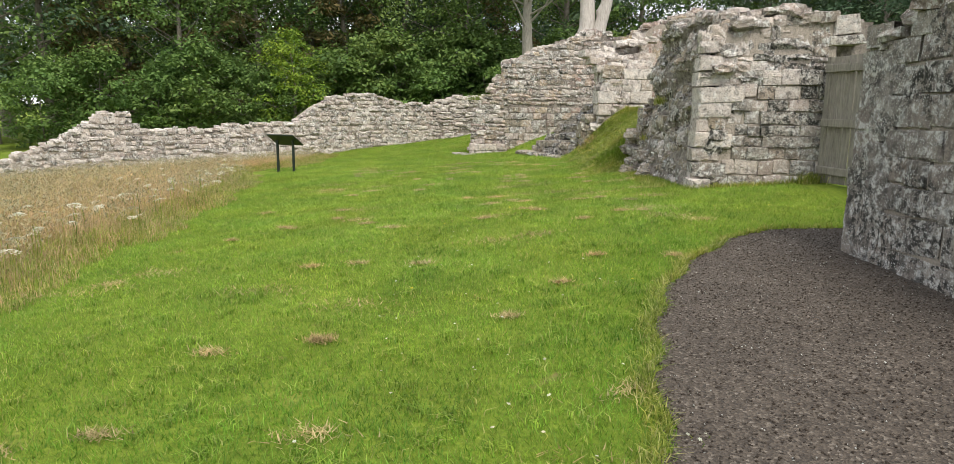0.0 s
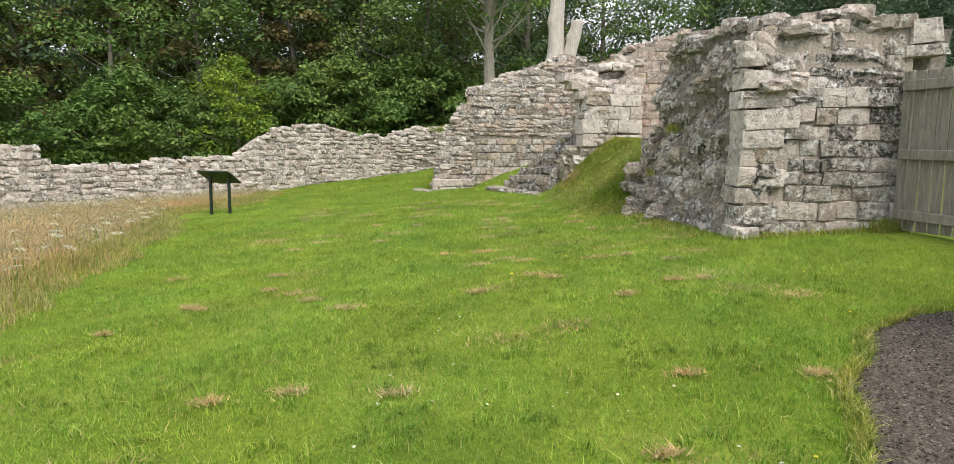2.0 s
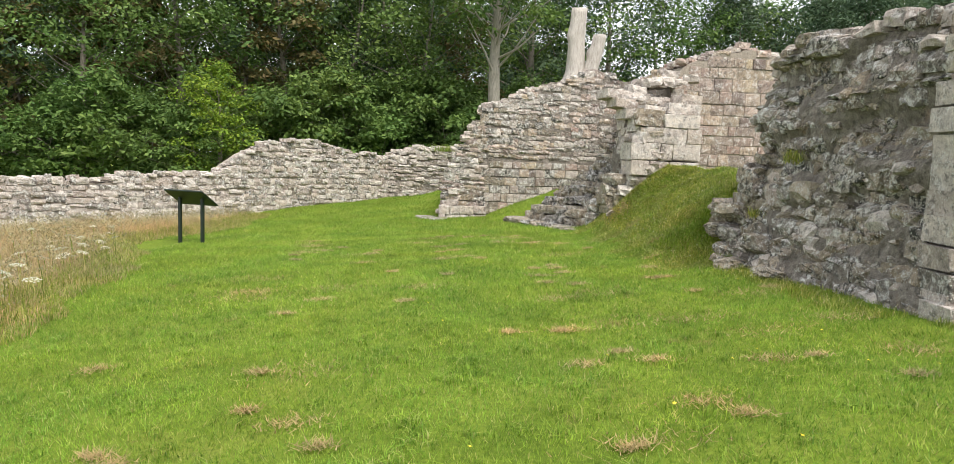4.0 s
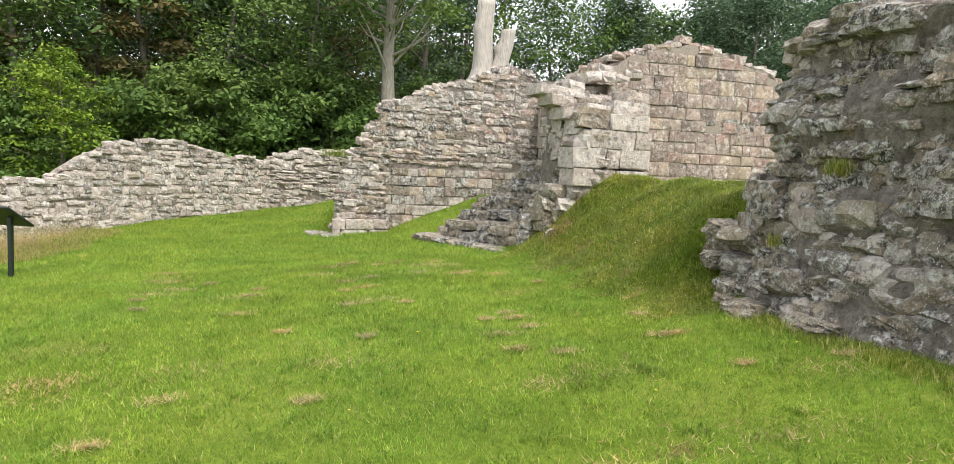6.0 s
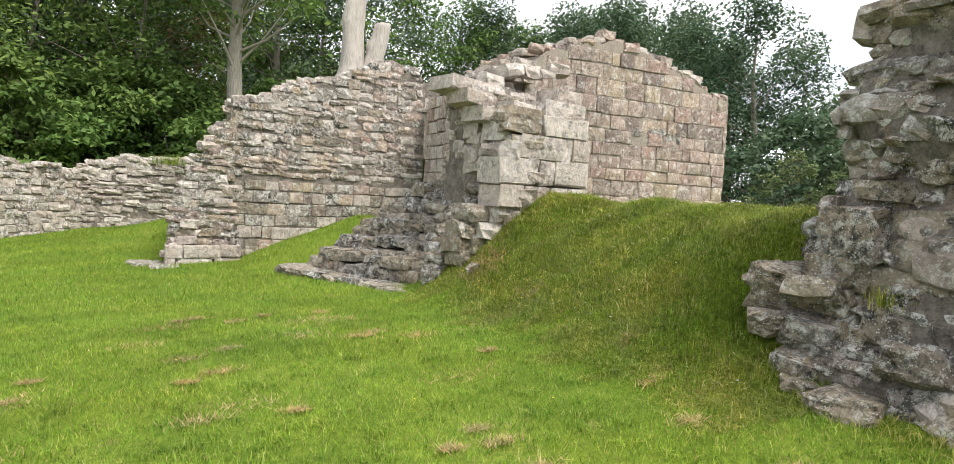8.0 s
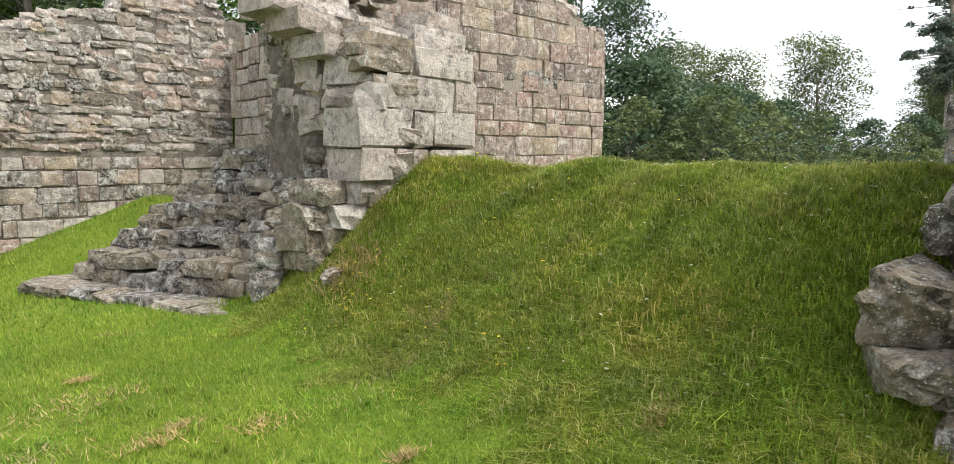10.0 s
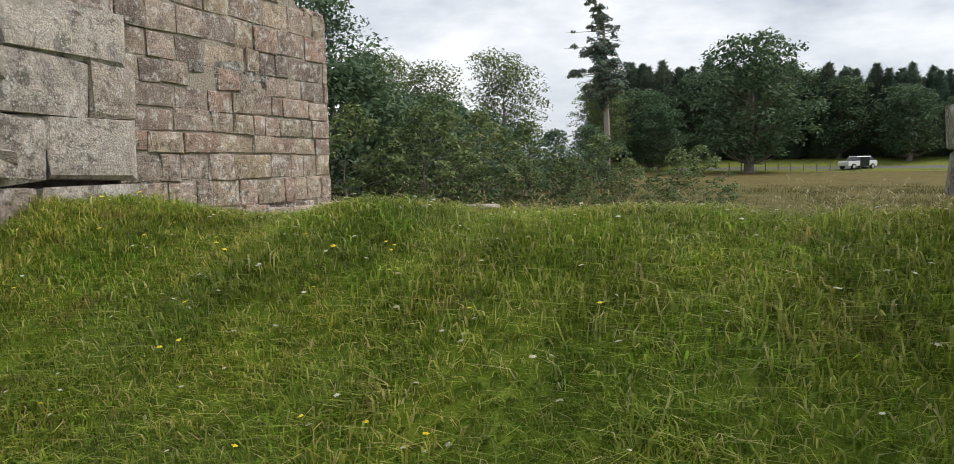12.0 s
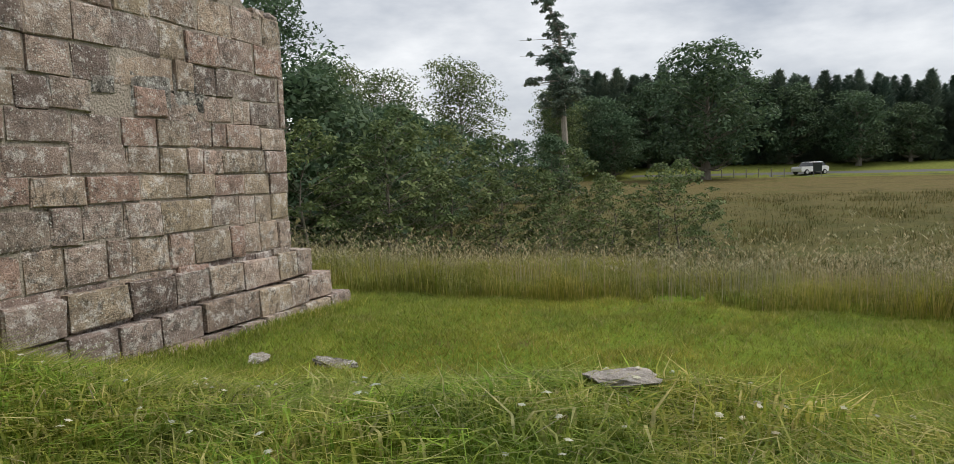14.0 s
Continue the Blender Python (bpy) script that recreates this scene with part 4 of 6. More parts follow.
ring_top = [hb.verts.new((*(H0 + heap_d * s + heap_in * q), z)) for s, q, z in ((0, 0.35, -0.2), (3.7, 0.35, -0.2), (3.3, 2.5, 1.4), (0.9, 2.5, 1.4))]
hb.faces.new(ring_top)
for i in range(4):
    hb.faces.new((ring_low[i], ring_low[(i + 1) % 4], ring_top[(i + 1) % 4], ring_top[i]))
bmesh.ops.recalc_face_normals(hb, faces=hb.faces[:])
hb.transform(Matrix.Translation(-heap.location))
part("heap_core", hb, MORTAR, heap)
heap_stones += scatter_stones((2.35, 20.55), (3.35, 21.25), profile([(0, 0.35), (0.5, 1.0), (1.25, 1.5)]), profile([(0, 0.0), (1.25, 0.4)]), 95, (0.12, 0.36), 0.3, [STONE_ROCK, STONE_NEAR, STONE_ROCK], 0.0, 73, "cobble")
lay(heap, heap_stones, (1.5, 20))

# long low wall round the meadow
far_wall = thing("wall_meadow", (-8.5, 27.5, -0.5), "long low ruined wall of pale grey rubble courses", "ruined wall", kind="structure")
F_A, F_B = (-18.5, 17.5), (-2.9, 33.0)
far_run = math.hypot(15.6, 15.5)
far_top = profile([(0, -0.95), (5.2, -0.55), (7.1, 0.2), (8.05, 0.8), (8.2, 0.95), (8.95, 0.92), (9.3, 0.35), (12.1, 0.36), (12.3, 0.5), (15.2, 0.56), (16.2, 1.3), (17.2, 1.62), (18.3, 1.76), (19.2, 1.62), (20.2, 1.4), (22, 1.3)])
far_low = profile([(0, -1.6), (far_run, -0.5)])
core("wall_core", far_wall, F_A, F_B, 0.9, far_top, far_low, 0.04, 0.035, MORTAR_PALE, steps=90)
far_stones = face_stones(F_A, F_B, far_top, far_low, (0.12, 0.23), (0.12, 0.32), 0.2, "rubble", [STONE_PALE, STONE_PALE, STONE_PIER], 0.04, 0.025, 0.0, 0.05, seed=81, tilt=0.07)
far_stones += scatter_stones(F_A, F_B, far_top, far_low, 220, (0.1, 0.36), 0.2, [STONE_PALE, STONE_PIER], 0.04, 85)
far_stones += top_stones(F_A, F_B, 0.8, far_top, (0.14, 0.3), [STONE_PALE], 82, 0.26)
lay(far_wall, far_stones, (-3, 26))
nook = thing("wall_corner", (-1.0, 32.2, -0.3), "short return of ruined pale rubble wall at the meadow corner", "ruined wall", kind="structure")
N_A, N_B = (-3.2, 33.1), (1.6, 31.2)
nook_top = profile([(0, 1.3), (0.5, 1.5), (1.2, 1.66), (2.9, 1.68), (4.8, 1.5)])
nook_low = profile([(0, -0.4), (5, 0.2)])
core("wall_core", nook, N_A, N_B, 0.9, nook_top, nook_low, 0.03, 0.03)
lay(nook, face_stones(N_A, N_B, nook_top, nook_low, (0.1, 0.19), (0.14, 0.4), 0.32, "rubble", [STONE_PALE], 0.03, 0.05, 0, 0.05, seed=83, tilt=0.08) + top_stones(N_A, N_B, 0.8, nook_top, (0.14, 0.3), [STONE_PALE], 84, 0.26), (-1, 28))

# ---- timber gate ----
gate = thing("timber_gate", (4.98, 11.36, 0.2), "closed grey weathered timber plank gate beside the pier", "gate")
G_DIR = Vector((0.2, -1.1)).normalized()
G_YAW = math.atan2(G_DIR.y, G_DIR.x)


def gate_part(name, u, v, z, size, label=""):
    bm = block_bm(size, 0.006, 0.003, int(u * 97 + z * 31))
    p = G_DIR * u + Vector((G_DIR.y, -G_DIR.x)) * v
    bm.transform(Matrix.Translation((p.x, p.y, z)) @ Matrix.Rotation(G_YAW, 4, "Z"))
    return part(name, bm, FENCE_WOOD, gate, label)


for u in (0.0, 1.75, 3.4):
    gate_part("post", u, -0.02, 0.88, (0.13, 0.11, 1.9))
for z in (0.22, 0.9, 1.66):
    gate_part("rail", 1.7, 0.07, z, (3.4, 0.06, 0.11))
gate_r = random.Random(5)
for k in range(20):
    gate_part("plank", 0.16 + k * 0.165, 0.02, 0.92 + gate_r.uniform(-0.015, 0.02), (0.142, 0.025, 1.78))

# ---- information lectern ----
lectern = thing("information_lectern", (-5.85, 20.35, float(ground(-5.85, 20.35))), "dark green metal information lectern on two posts beside the meadow", "sign")
L_W = Vector((0.93, -0.36, 0)).normalized()          # along the panel
L_D = Vector((0.36, 0.93, 0)).normalized()           # towards its reader
for s in (-0.27, 0.27):
    bm = block_bm((0.06, 0.06, 0.98), 0.006)
    p = L_W * s
    bm.transform(Matrix.Translation((p.x, p.y, 0.4)) @ Matrix.Rotation(math.atan2(L_W.y, L_W.x), 4, "Z"))
    part("post", bm, SIGN_GREEN, lectern)
L_ROT = Matrix.Rotation(math.atan2(L_W.y, L_W.x), 4, "Z") @ Matrix.Rotation(radians(-32), 4, "X")
bm = block_bm((0.9, 0.56, 0.035), 0.008)
bm.transform(Matrix.Translation((0, 0, 0.9)) @ L_ROT)
panel = part("panel_frame", bm, SIGN_GREEN, lectern)
bm = block_bm((0.82, 0.48, 0.006), 0.001)
bm.transform(Matrix.Translation((0, 0, 0.9)) @ L_ROT @ Matrix.Translation((0, 0, 0.0215)))
part("printed_panel", bm, SIGN_FACE, panel, "pale printed panel")

# ---- dead trunk on the rear wall ----
def dead_trunk(name, at, height, radius, lean, seed, label):
    r = random.Random(seed)
    ob = thing(name, at, label, "tree stump", "bleached stumps")
    n, sides = 14, 16
    bm = bmesh.new()
    rings = []
    for i in range(n + 1):
        f = i / n
        c = Vector((lean[0] * f + 0.03 * math.sin(5 * f + seed), lean[1] * f, height * f))
        rad = radius * (1.5 - 1.3 * f if f < 0.2 else 1.24 - 0.28 * f)
        ring = []
        for k in range(sides):
            q = 2 * math.pi * k / sides
            w = rad * (1 + 0.1 * math.sin(3 * q + seed + 2 * f) + 0.05 * math.sin(7 * q + 5 * f) + r.uniform(-0.02, 0.02))
            w *= 1 + 0.35 * math.exp(-((f - 0.66) / 0.07) ** 2) * max(0, math.cos(q - 3.2)) ** 3 + 0.5 * math.exp(-(f / 0.1) ** 2) * max(0, math.cos(q - 3.4)) ** 2
            ring.append(bm.verts.new(c + Vector((math.cos(q) * w, math.sin(q) * w, (r.uniform(-0.04, 0.04) if i == n else 0)))))
        rings.append(ring)
    for a, b in zip(rings, rings[1:]):
        for k in range(sides):
            bm.faces.new((a[k], a[(k + 1) % sides], b[(k + 1) % sides], b[k]))
    bm.faces.new(rings[-1])
    bm.faces.new(rings[0][::-1])
    trunk = part("trunk", bm, DEAD_WOOD, ob)
    trunk.data.shade_smooth()
    return ob


dead_trunk("tree_stump", (3.6, 31.5, 4.0), 2.75, 0.27, (0.14, 0.0), 1, "tall bleached dead tree stump standing on the wall")
dead_trunk("tree_stump", (4.15, 31.5, 4.05), 1.8, 0.24, (0.36, 0.0), 4, "short leaning bleached stump sawn flat on the wall")


# ---- trees ----
def leaf_cloud(centres, radii, count, size, seed, flat=0.75):
    """Small leaf quads in uneven clumps round the centres."""
    r = np.random.default_rng(seed)
    centres, radii = np.asarray(centres), np.asarray(radii)
    pick = r.choice(len(centres), count, p=radii ** 2 / (radii ** 2).sum())
    d = r.normal(size=(count, 3))
    d /= np.linalg.norm(d, axis=1)[:, None]
    d[:, 2] = np.where(d[:, 2] < -0.1, -d[:, 2] * 0.9, d[:, 2])
    rad = radii[pick] * (0.45 + 0.6 * r.random(count) ** 0.6)
    p = centres[pick] + d * rad[:, None] * np.array([1, 1, flat]) * 1.08
    n = d * 0.6 + r.normal(size=(count, 3)) * 0.6 + np.array([0, 0, 0.8])
    n /= np.linalg.norm(n, axis=1)[:, None]
    a = np.cross(n, r.normal(size=(count, 3)))
    a /= np.linalg.norm(a, axis=1)[:, None]
    b = np.cross(n, a)
    s = size * (0.6 + 0.8 * r.random(count))[:, None]
    verts = np.stack([p - a * s, p + b * s * 0.5 + n * s * 0.12, p + a * s, p - b * s * 0.5 + n * s * 0.12], 1).reshape(-1, 3)
    faces = np.arange(count * 4).reshape(-1, 4)
    return verts, faces


def tree(name, seed, height, spread, leaf, leaves, leaf_size, label, bare=0.25, trunk_r=None, category="tree", group="", bark=None, clumps=34, lean=0.0, gaps=0.0, taper=0.7):
    """Tapered trunk, limbs that carry the clumps, crown of small leaves."""
    r = random.Random(seed)
    ob = thing(name, (0, 0, 0), label, category, group)
    trunk_r = trunk_r or height * 0.022
    verts, faces = [], []

    def add(points, radii, sides=6):
        v, f = tube(points, radii, sides)
        base = len(verts)
        verts.extend(v)
        faces.extend([[base + i for i in q] for q in f])

    trunk = [Vector((lean * f * height + 0.25 * trunk_r * 8 * math.sin(f * 4 + seed) * f, 0.15 * math.sin(f * 5 + seed * 2) * f * 2, height * 0.88 * f - 0.3)) for f in (0, 0.06, 0.2, 0.4, 0.6, 0.8, 1)]
    add(trunk, [trunk_r * k for k in (1.5, 1.1, 0.95, 0.75, 0.5, 0.28, 0.08)], 8)
    centres, radii = [], []
    for k in range(clumps):
        f = bare + (1 - bare) * (k + r.random()) / clumps
        q = k * 2.4 + r.uniform(-0.5, 0.5)
        shape = math.sin(math.pi * min(1, (f - bare) / (1 - bare) * 0.86 + (0.16 if taper > 0.5 else 0.1))) ** taper
        reach = spread * shape * r.uniform(0.45, 1.05)
        level = height * max(0.08, f - r.uniform(0.08, 0.18))
        i = next(j for j in range(6) if trunk[j + 1].z >= level or j == 5)
        root = trunk[i].lerp(trunk[i + 1], min(1, max(0, (level - trunk[i].z) / (trunk[i + 1].z - trunk[i].z))))
        tip = Vector((root.x + math.cos(q) * reach, root.y + math.sin(q) * reach, height * f))
        midp = root.lerp(tip, 0.5) + Vector((r.uniform(-0.2, 0.2), r.uniform(-0.2, 0.2), -0.06 * height * (1 - f) + 0.1 * height * 0.2))
        add([root, midp, tip], [trunk_r * 0.32 * (1.1 - f), trunk_r * 0.2 * (1.1 - f), 0.012], 4)
        size = spread * r.uniform(0.22, 0.4) * (1 - gaps * 0.5)
        centres.append(tip), radii.append(size)
        if r.random() > gaps:
            centres.append(root.lerp(tip, 0.6) + Vector((r.uniform(-0.4, 0.4), r.uniform(-0.4, 0.4), r.uniform(0, 0.5)))), radii.append(size * 0.8)
    me = bpy.data.meshes.new("trunk")
    me.from_pydata([tuple(v) for v in verts], [], faces)
    me.materials.append(bark or BARK)
    me.shade_smooth()
    t = new("trunk", me)
    t.parent = ob
    v, f = leaf_cloud([tuple(c) for c in centres], radii, leaves, leaf_size, seed)
    v[:, 2] = np.maximum(v[:, 2], 0.03)
    c = new("crown", raw_mesh("crown", v, f, leaf))
    c.parent = ob
    return ob


def grove(proto, spots):
    """Moves the built tree to the first spot and copies it to the others: x, y, scale, turn."""
    for k, (x, y, s, turn) in enumerate(spots):
        m = Matrix.Translation((x, y, float(ground(x, y)) - 0.1)) @ Matrix.Rotation(turn, 4, "Z")
        if k == 0:
            proto.matrix_basis = m @ Matrix.Diagonal((s, s, s, 1))
        else:
            copy_thing(proto, m).scale = (s, s, s)


oak = tree("tree", 3, 14, 4.6, LEAF_MID, 8800, 0.135, "broadleaved tree with dense mid-green crown", 0.2, group="woodland trees")
dark = tree("tree", 8, 15, 4.6, LEAF_DARK_HAZED, 8800, 0.14, "broadleaved tree with dark green crown", 0.12, group="woodland trees")
yellow = tree("tree", 12, 9, 3.2, LEAF_YELLOW, 6500, 0.12, "small tree with yellow-green leaves behind the wall", 0.1, group="woodland trees")
rust = tree("tree", 17, 12, 3.4, LEAF_RUST, 6000, 0.15, "tree with sparse brownish foliage among the woods", 0.15, group="woodland trees", gaps=0.4)
lanky = tree("tree", 23, 17, 4.2, LEAF_MID, 7500, 0.14, "tall tree with pale bare trunk and open crown", 0.42, 0.36, group="woodland trees", gaps=0.3, bark=PALE_BARK, clumps=44)
shrub = tree("shrub", 31, 4.2, 2.4, LEAF_MID, 5500, 0.1, "dense green shrub at the wood's edge", 0.05, 0.05, "shrub", "woodland shrubs", clumps=26)
willow = tree("shrub", 37, 3.2, 1.5, LEAF_GREY, 2300, 0.062, "grey-green willow shrub beyond the tall grass", 0.05, 0.035, "shrub", "willow shrubs", clumps=60, gaps=1.0)
grove(oak, [
    (-24.0, 38.1, 1.0, 0.65), (-31.3, 44.6, 1.15, 0.97), (-18.1, 40.6, 0.85, 2.52), (-14.3, 42.4, 0.95, 5.03),
    (-11.6, 45.2, 1.0, 1.39), (-5.9, 45.7, 0.9, 1.08), (-2.0, 44.4, 0.85, 1.35), (7.3, 53.8, 1.0, 1.21),
    (14.7, 59.2, 1.1, 3.94), (29.2, 64.2, 1.1, 5.53), (40.4, 67.3, 1.0, 3.8), (-20.7, 55.9, 1.2, 5.1),
    (-8.5, 59.0, 1.2, 3.93), (-0.6, 64.4, 1.1, 3.36), 
])
for x, y, s, turn in [
    (24.7, 60.4, 1.05, 4.42),
]:
    copy_thing(oak, Matrix.Translation((x, y, float(ground(x, y)) - 0.1)) @ Matrix.Rotation(turn, 4, "Z")).scale = (s, s, s)
grove(dark, [
    (-26.2, 36.2, 1.0, 1.48), (-22.4, 43.0, 1.0, 0.42), (-8.4, 46.9, 1.0, 1.74), (-4.2, 48.6, 1.05, 0.67),
    (4.6, 52.0, 1.0, 5.03), (10.6, 57.5, 1.1, 1.95), (23.7, 62.6, 1.05, 5.37), (34.9, 65.7, 1.0, 0.54),
    (44.3, 65.0, 1.0, 4.22), (-37.3, 53.1, 1.2, 2.71), (-29.9, 54.6, 1.15, 1.01), (-23.7, 54.1, 1.15, 1.92),
    (-16.2, 57.5, 1.15, 0.27), (-12.4, 59.3, 1.1, 0.29), (-4.9, 62.7, 1.1, 1.76), (3.4, 66.1, 1.0, 2.96),
    (8.0, 69.8, 1.0, 2.15), (23.5, 35.8, 0.78, 6.26), (32.9, 39.3, 0.56, 2.59), (44.0, 43.8, 0.5, 3.97), (23.7, 40.6, 0.75, 1.74),
    (25.1, 48.5, 0.95, 0.26), (29.8, 45.5, 0.8, 2.38), (27.4, 36.9, 0.68, 1.23), (26.0, 40.3, 0.7, 1.27),
])
for x, y, s, turn in [
    (24.3, 54.1, 0.95, 2.91),
    (28.6, 48.1, 0.9, 2.34),
    (21.8, 63.7, 1.0, 0.87),
    (20.6, 57.7, 1.0, 1.43),
    (26.5, 59.1, 1.1, 3.27),
    (29.3, 55.0, 1.1, 2.22),
    (35.0, 55.8, 1.15, 3.62),
    (33.8, 66.4, 1.25, 3.75),
    (39.5, 64.9, 1.25, 0.39),
    (-39.0, 61.3, 1.2, 5.44),
    (-31.5, 62.7, 1.25, 0.04),
    (-22.1, 66.0, 1.25, 3.16),
    (-16.3, 67.6, 1.2, 5.64),
    (-8.2, 71.0, 1.2, 0.51),
    (-2.8, 72.6, 1.15, 3.48),
    (2.9, 74.2, 1.1, 3.87),
]:
    copy_thing(dark, Matrix.Translation((x, y, float(ground(x, y)) - 0.1)) @ Matrix.Rotation(turn, 4, "Z")).scale = (s, s, s)
grove(yellow, [
    (-10.6, 37.1, 0.62, 4.81),
])
grove(rust, [
    (-22.3, 39.9, 1.0, 2.49), (-17.4, 43.6, 1.1, 5.76), (-9.3, 44.0, 1.05, 3.37), (-0.7, 50.4, 0.9, 5.82),
])
grove(lanky, [
    (1.6, 41.7, 1.0, 5.21), (18.8, 58.9, 0.9, 4.6),
])
grove(shrub, [
    (-1.1, 42.4, 1.3, 5.07), (-21.8, 33.9, 1.0, 3.18), (-20.1, 35.8, 1.1, 1.12), (-17.9, 37.6, 1.0, 2.97),
    (-15.7, 37.4, 1.2, 0.56), (-14.0, 38.3, 1.0, 5.87), (-11.8, 37.2, 0.9, 5.44), (-9.5, 40.0, 1.1, 3.44),
    (-7.6, 39.8, 1.2, 1.89), (-5.8, 40.7, 1.3, 5.71), (-4.0, 41.6, 1.2, 3.59), (-2.3, 43.5, 1.3, 5.54),
    (0.5, 45.3, 1.2, 5.33), (3.8, 48.0, 1.2, 3.19), (6.6, 49.8, 1.2, 2.6), (10.8, 51.5, 1.3, 3.76),
])
for x, y, s, turn in [
    (-9.5, 55.0, 1.9, 1.76),
    (-6.6, 56.8, 2.0, 6.24),
    (-3.3, 58.6, 2.0, 4.44),
    (5.2, 59.9, 1.9, 5.66),
    (9.2, 61.6, 2.1, 3.86),
    (14.5, 65.3, 2.0, 5.76),
    (18.6, 65.0, 2.2, 3.96),
    (23.4, 66.6, 2.0, 2.16),
    (29.1, 68.2, 2.2, 4.06),
    (34.0, 67.8, 2.1, 5.96),
    (40.1, 69.4, 2.2, 1.58),
    (43.7, 67.1, 2.2, 3.48),
    (-23.1, 50.0, 1.9, 3.36),
    (-28.6, 50.5, 2.0, 0.68),
    (-19.0, 51.7, 2.0, 4.92),
    (-14.9, 53.4, 1.9, 2.78),
]:
    copy_thing(shrub, Matrix.Translation((x, y, float(ground(x, y)) - 0.1)) @ Matrix.Rotation(turn, 4, "Z")).scale = (s, s, s)
thicket = tree("shrub", 33, 4.2, 2.4, LEAF_DARK_HAZED, 5500, 0.1, "dark dense shrub of the hedge beyond the tall grass", 0.05, 0.05, "shrub", "hedge shrubs", clumps=30)
grove(thicket, [
    (21.0, 31.3, 1.25, 2.23), (23.1, 31.5, 1.2, 4.69), (26.1, 32.2, 1.15, 2.01), (29.1, 32.8, 1.25, 3.51),
    (33.1, 33.4, 1.2, 5.68), (39.2, 34.6, 1.2, 0.63), (43.7, 34.1, 1.0, 0.39), (50.1, 34.4, 1.0, 1.44),
    (54.9, 33.1, 1.1, 4.81),
])
grove(willow, [
    (17.6, 28.6, 1.1, 1.46), (18.6, 27.9, 0.8, 0.64), (19.3, 27.2, 1.15, 2.46), (20.4, 27.6, 1.3, 0.96),
    (20.6, 26.3, 0.75, 0.41), (22, 26.6, 1.2, 2.49), (22.2, 25.2, 0.7, 5.69), (23.6, 25.6, 1.15, 4.96),
    (24, 24.2, 0.8, 4.74), (25.3, 23.7, 1.05, 1.38), (22.9, 21.9, 0.75, 3.33), (23.4, 20.6, 0.84, 1.72),
    (24.6, 20.2, 0.9, 1.07), (23.5, 19.2, 0.5, 0.66), (25.7, 22.8, 0.8, 1.33), (22.4, 23.2, 0.55, 5.75),
])

# ---- far trees, road and car ----
def conifer(name, seed, height, radius, label, group=""):
    r = np.random.default_rng(seed)
    ob = thing(name, (0, 0, 0), label, "conifer", group)
    v, f = tube([Vector((0, 0, -0.3)), Vector((0.05, 0, height * 0.5)), Vector((0, 0, height))], [0.2, 0.12, 0.02], 6)
    me = bpy.data.meshes.new("trunk")
    me.from_pydata([tuple(p) for p in v], [], f)
    me.materials.append(BARK)
    t = new("trunk", me)
    t.parent = ob
    n = 4200
    h = 1 - r.random(n) ** 0.85 * 0.97
    reach = radius * (1 - h) ** 0.5 * (0.35 + 0.75 * r.random(n))
    q = r.random(n) * 6.283
    p = np.stack([np.cos(q) * reach, np.sin(q) * reach, height * h - 0.15 * reach], -1)
    d = np.stack([np.cos(q), np.sin(q), 0.35 + 0.5 * r.random(n)], -1)
    side = np.stack([-np.sin(q), np.cos(q), np.zeros(n)], -1)
    s = (0.2 + 0.32 * r.random(n))[:, None]
    verts = np.stack([p - d * s * 0.3, p + side * s * 0.35, p + d * s, p - side * s * 0.35], 1).reshape(-1, 3)
    c = new("crown", raw_mesh("crown", verts, np.arange(n * 4).reshape(-1, 4), HAZED_NEEDLES))
    c.parent = ob
    return ob


far_r = random.Random(9)
fir = conifer("conifer", 2, 12.5, 2.3, "dark narrow plantation conifer at the field's far edge", "plantation conifers")
grove(fir, [(106 + far_r.uniform(-2, 2) + 4 * row, 48 - 1.65 * k + far_r.uniform(-0.8, 0.8), far_r.uniform(0.86, 1.0) * (1.2 - 0.0125 * max(0, min(40, k - 5))), far_r.uniform(0, 6)) for row in range(3) for k in range(50)])
far_broad = tree("tree", 41, 14, 5.8, LEAF_DARK_HAZED, 9500, 0.24, "large round dark-green tree standing in the field", 0.1, 0.5, group="field trees", clumps=64, taper=0.4)
grove(far_broad, [(86.9, 24.3, 1.08, 0.4), (96, 38, 0.72, 2.0), (92, 36, 0.6, 1.0), (97, 44, 0.7, 3.0), (103, 33, 0.8, 4.0), (106, 20, 0.8, 5.1), (100, 7.5, 0.62, 2.2), (103, 1.5, 0.5, 1.1), (104, 15, 0.72, 0.3)])
airy = tree("tree", 47, 13.5, 4.2, LEAF_GREY, 11000, 0.15, "slender field tree with open grey-green crown", 0.24, 0.28, group="field trees", gaps=0.1, clumps=96, taper=0.35)
grove(airy, [(71.4, 48.1, 0.98, 1.5), (66, 60, 1.0, 0.4), (53.1, 46.4, 0.74, 3.3), (86, 41.5, 0.8, 2.6)])

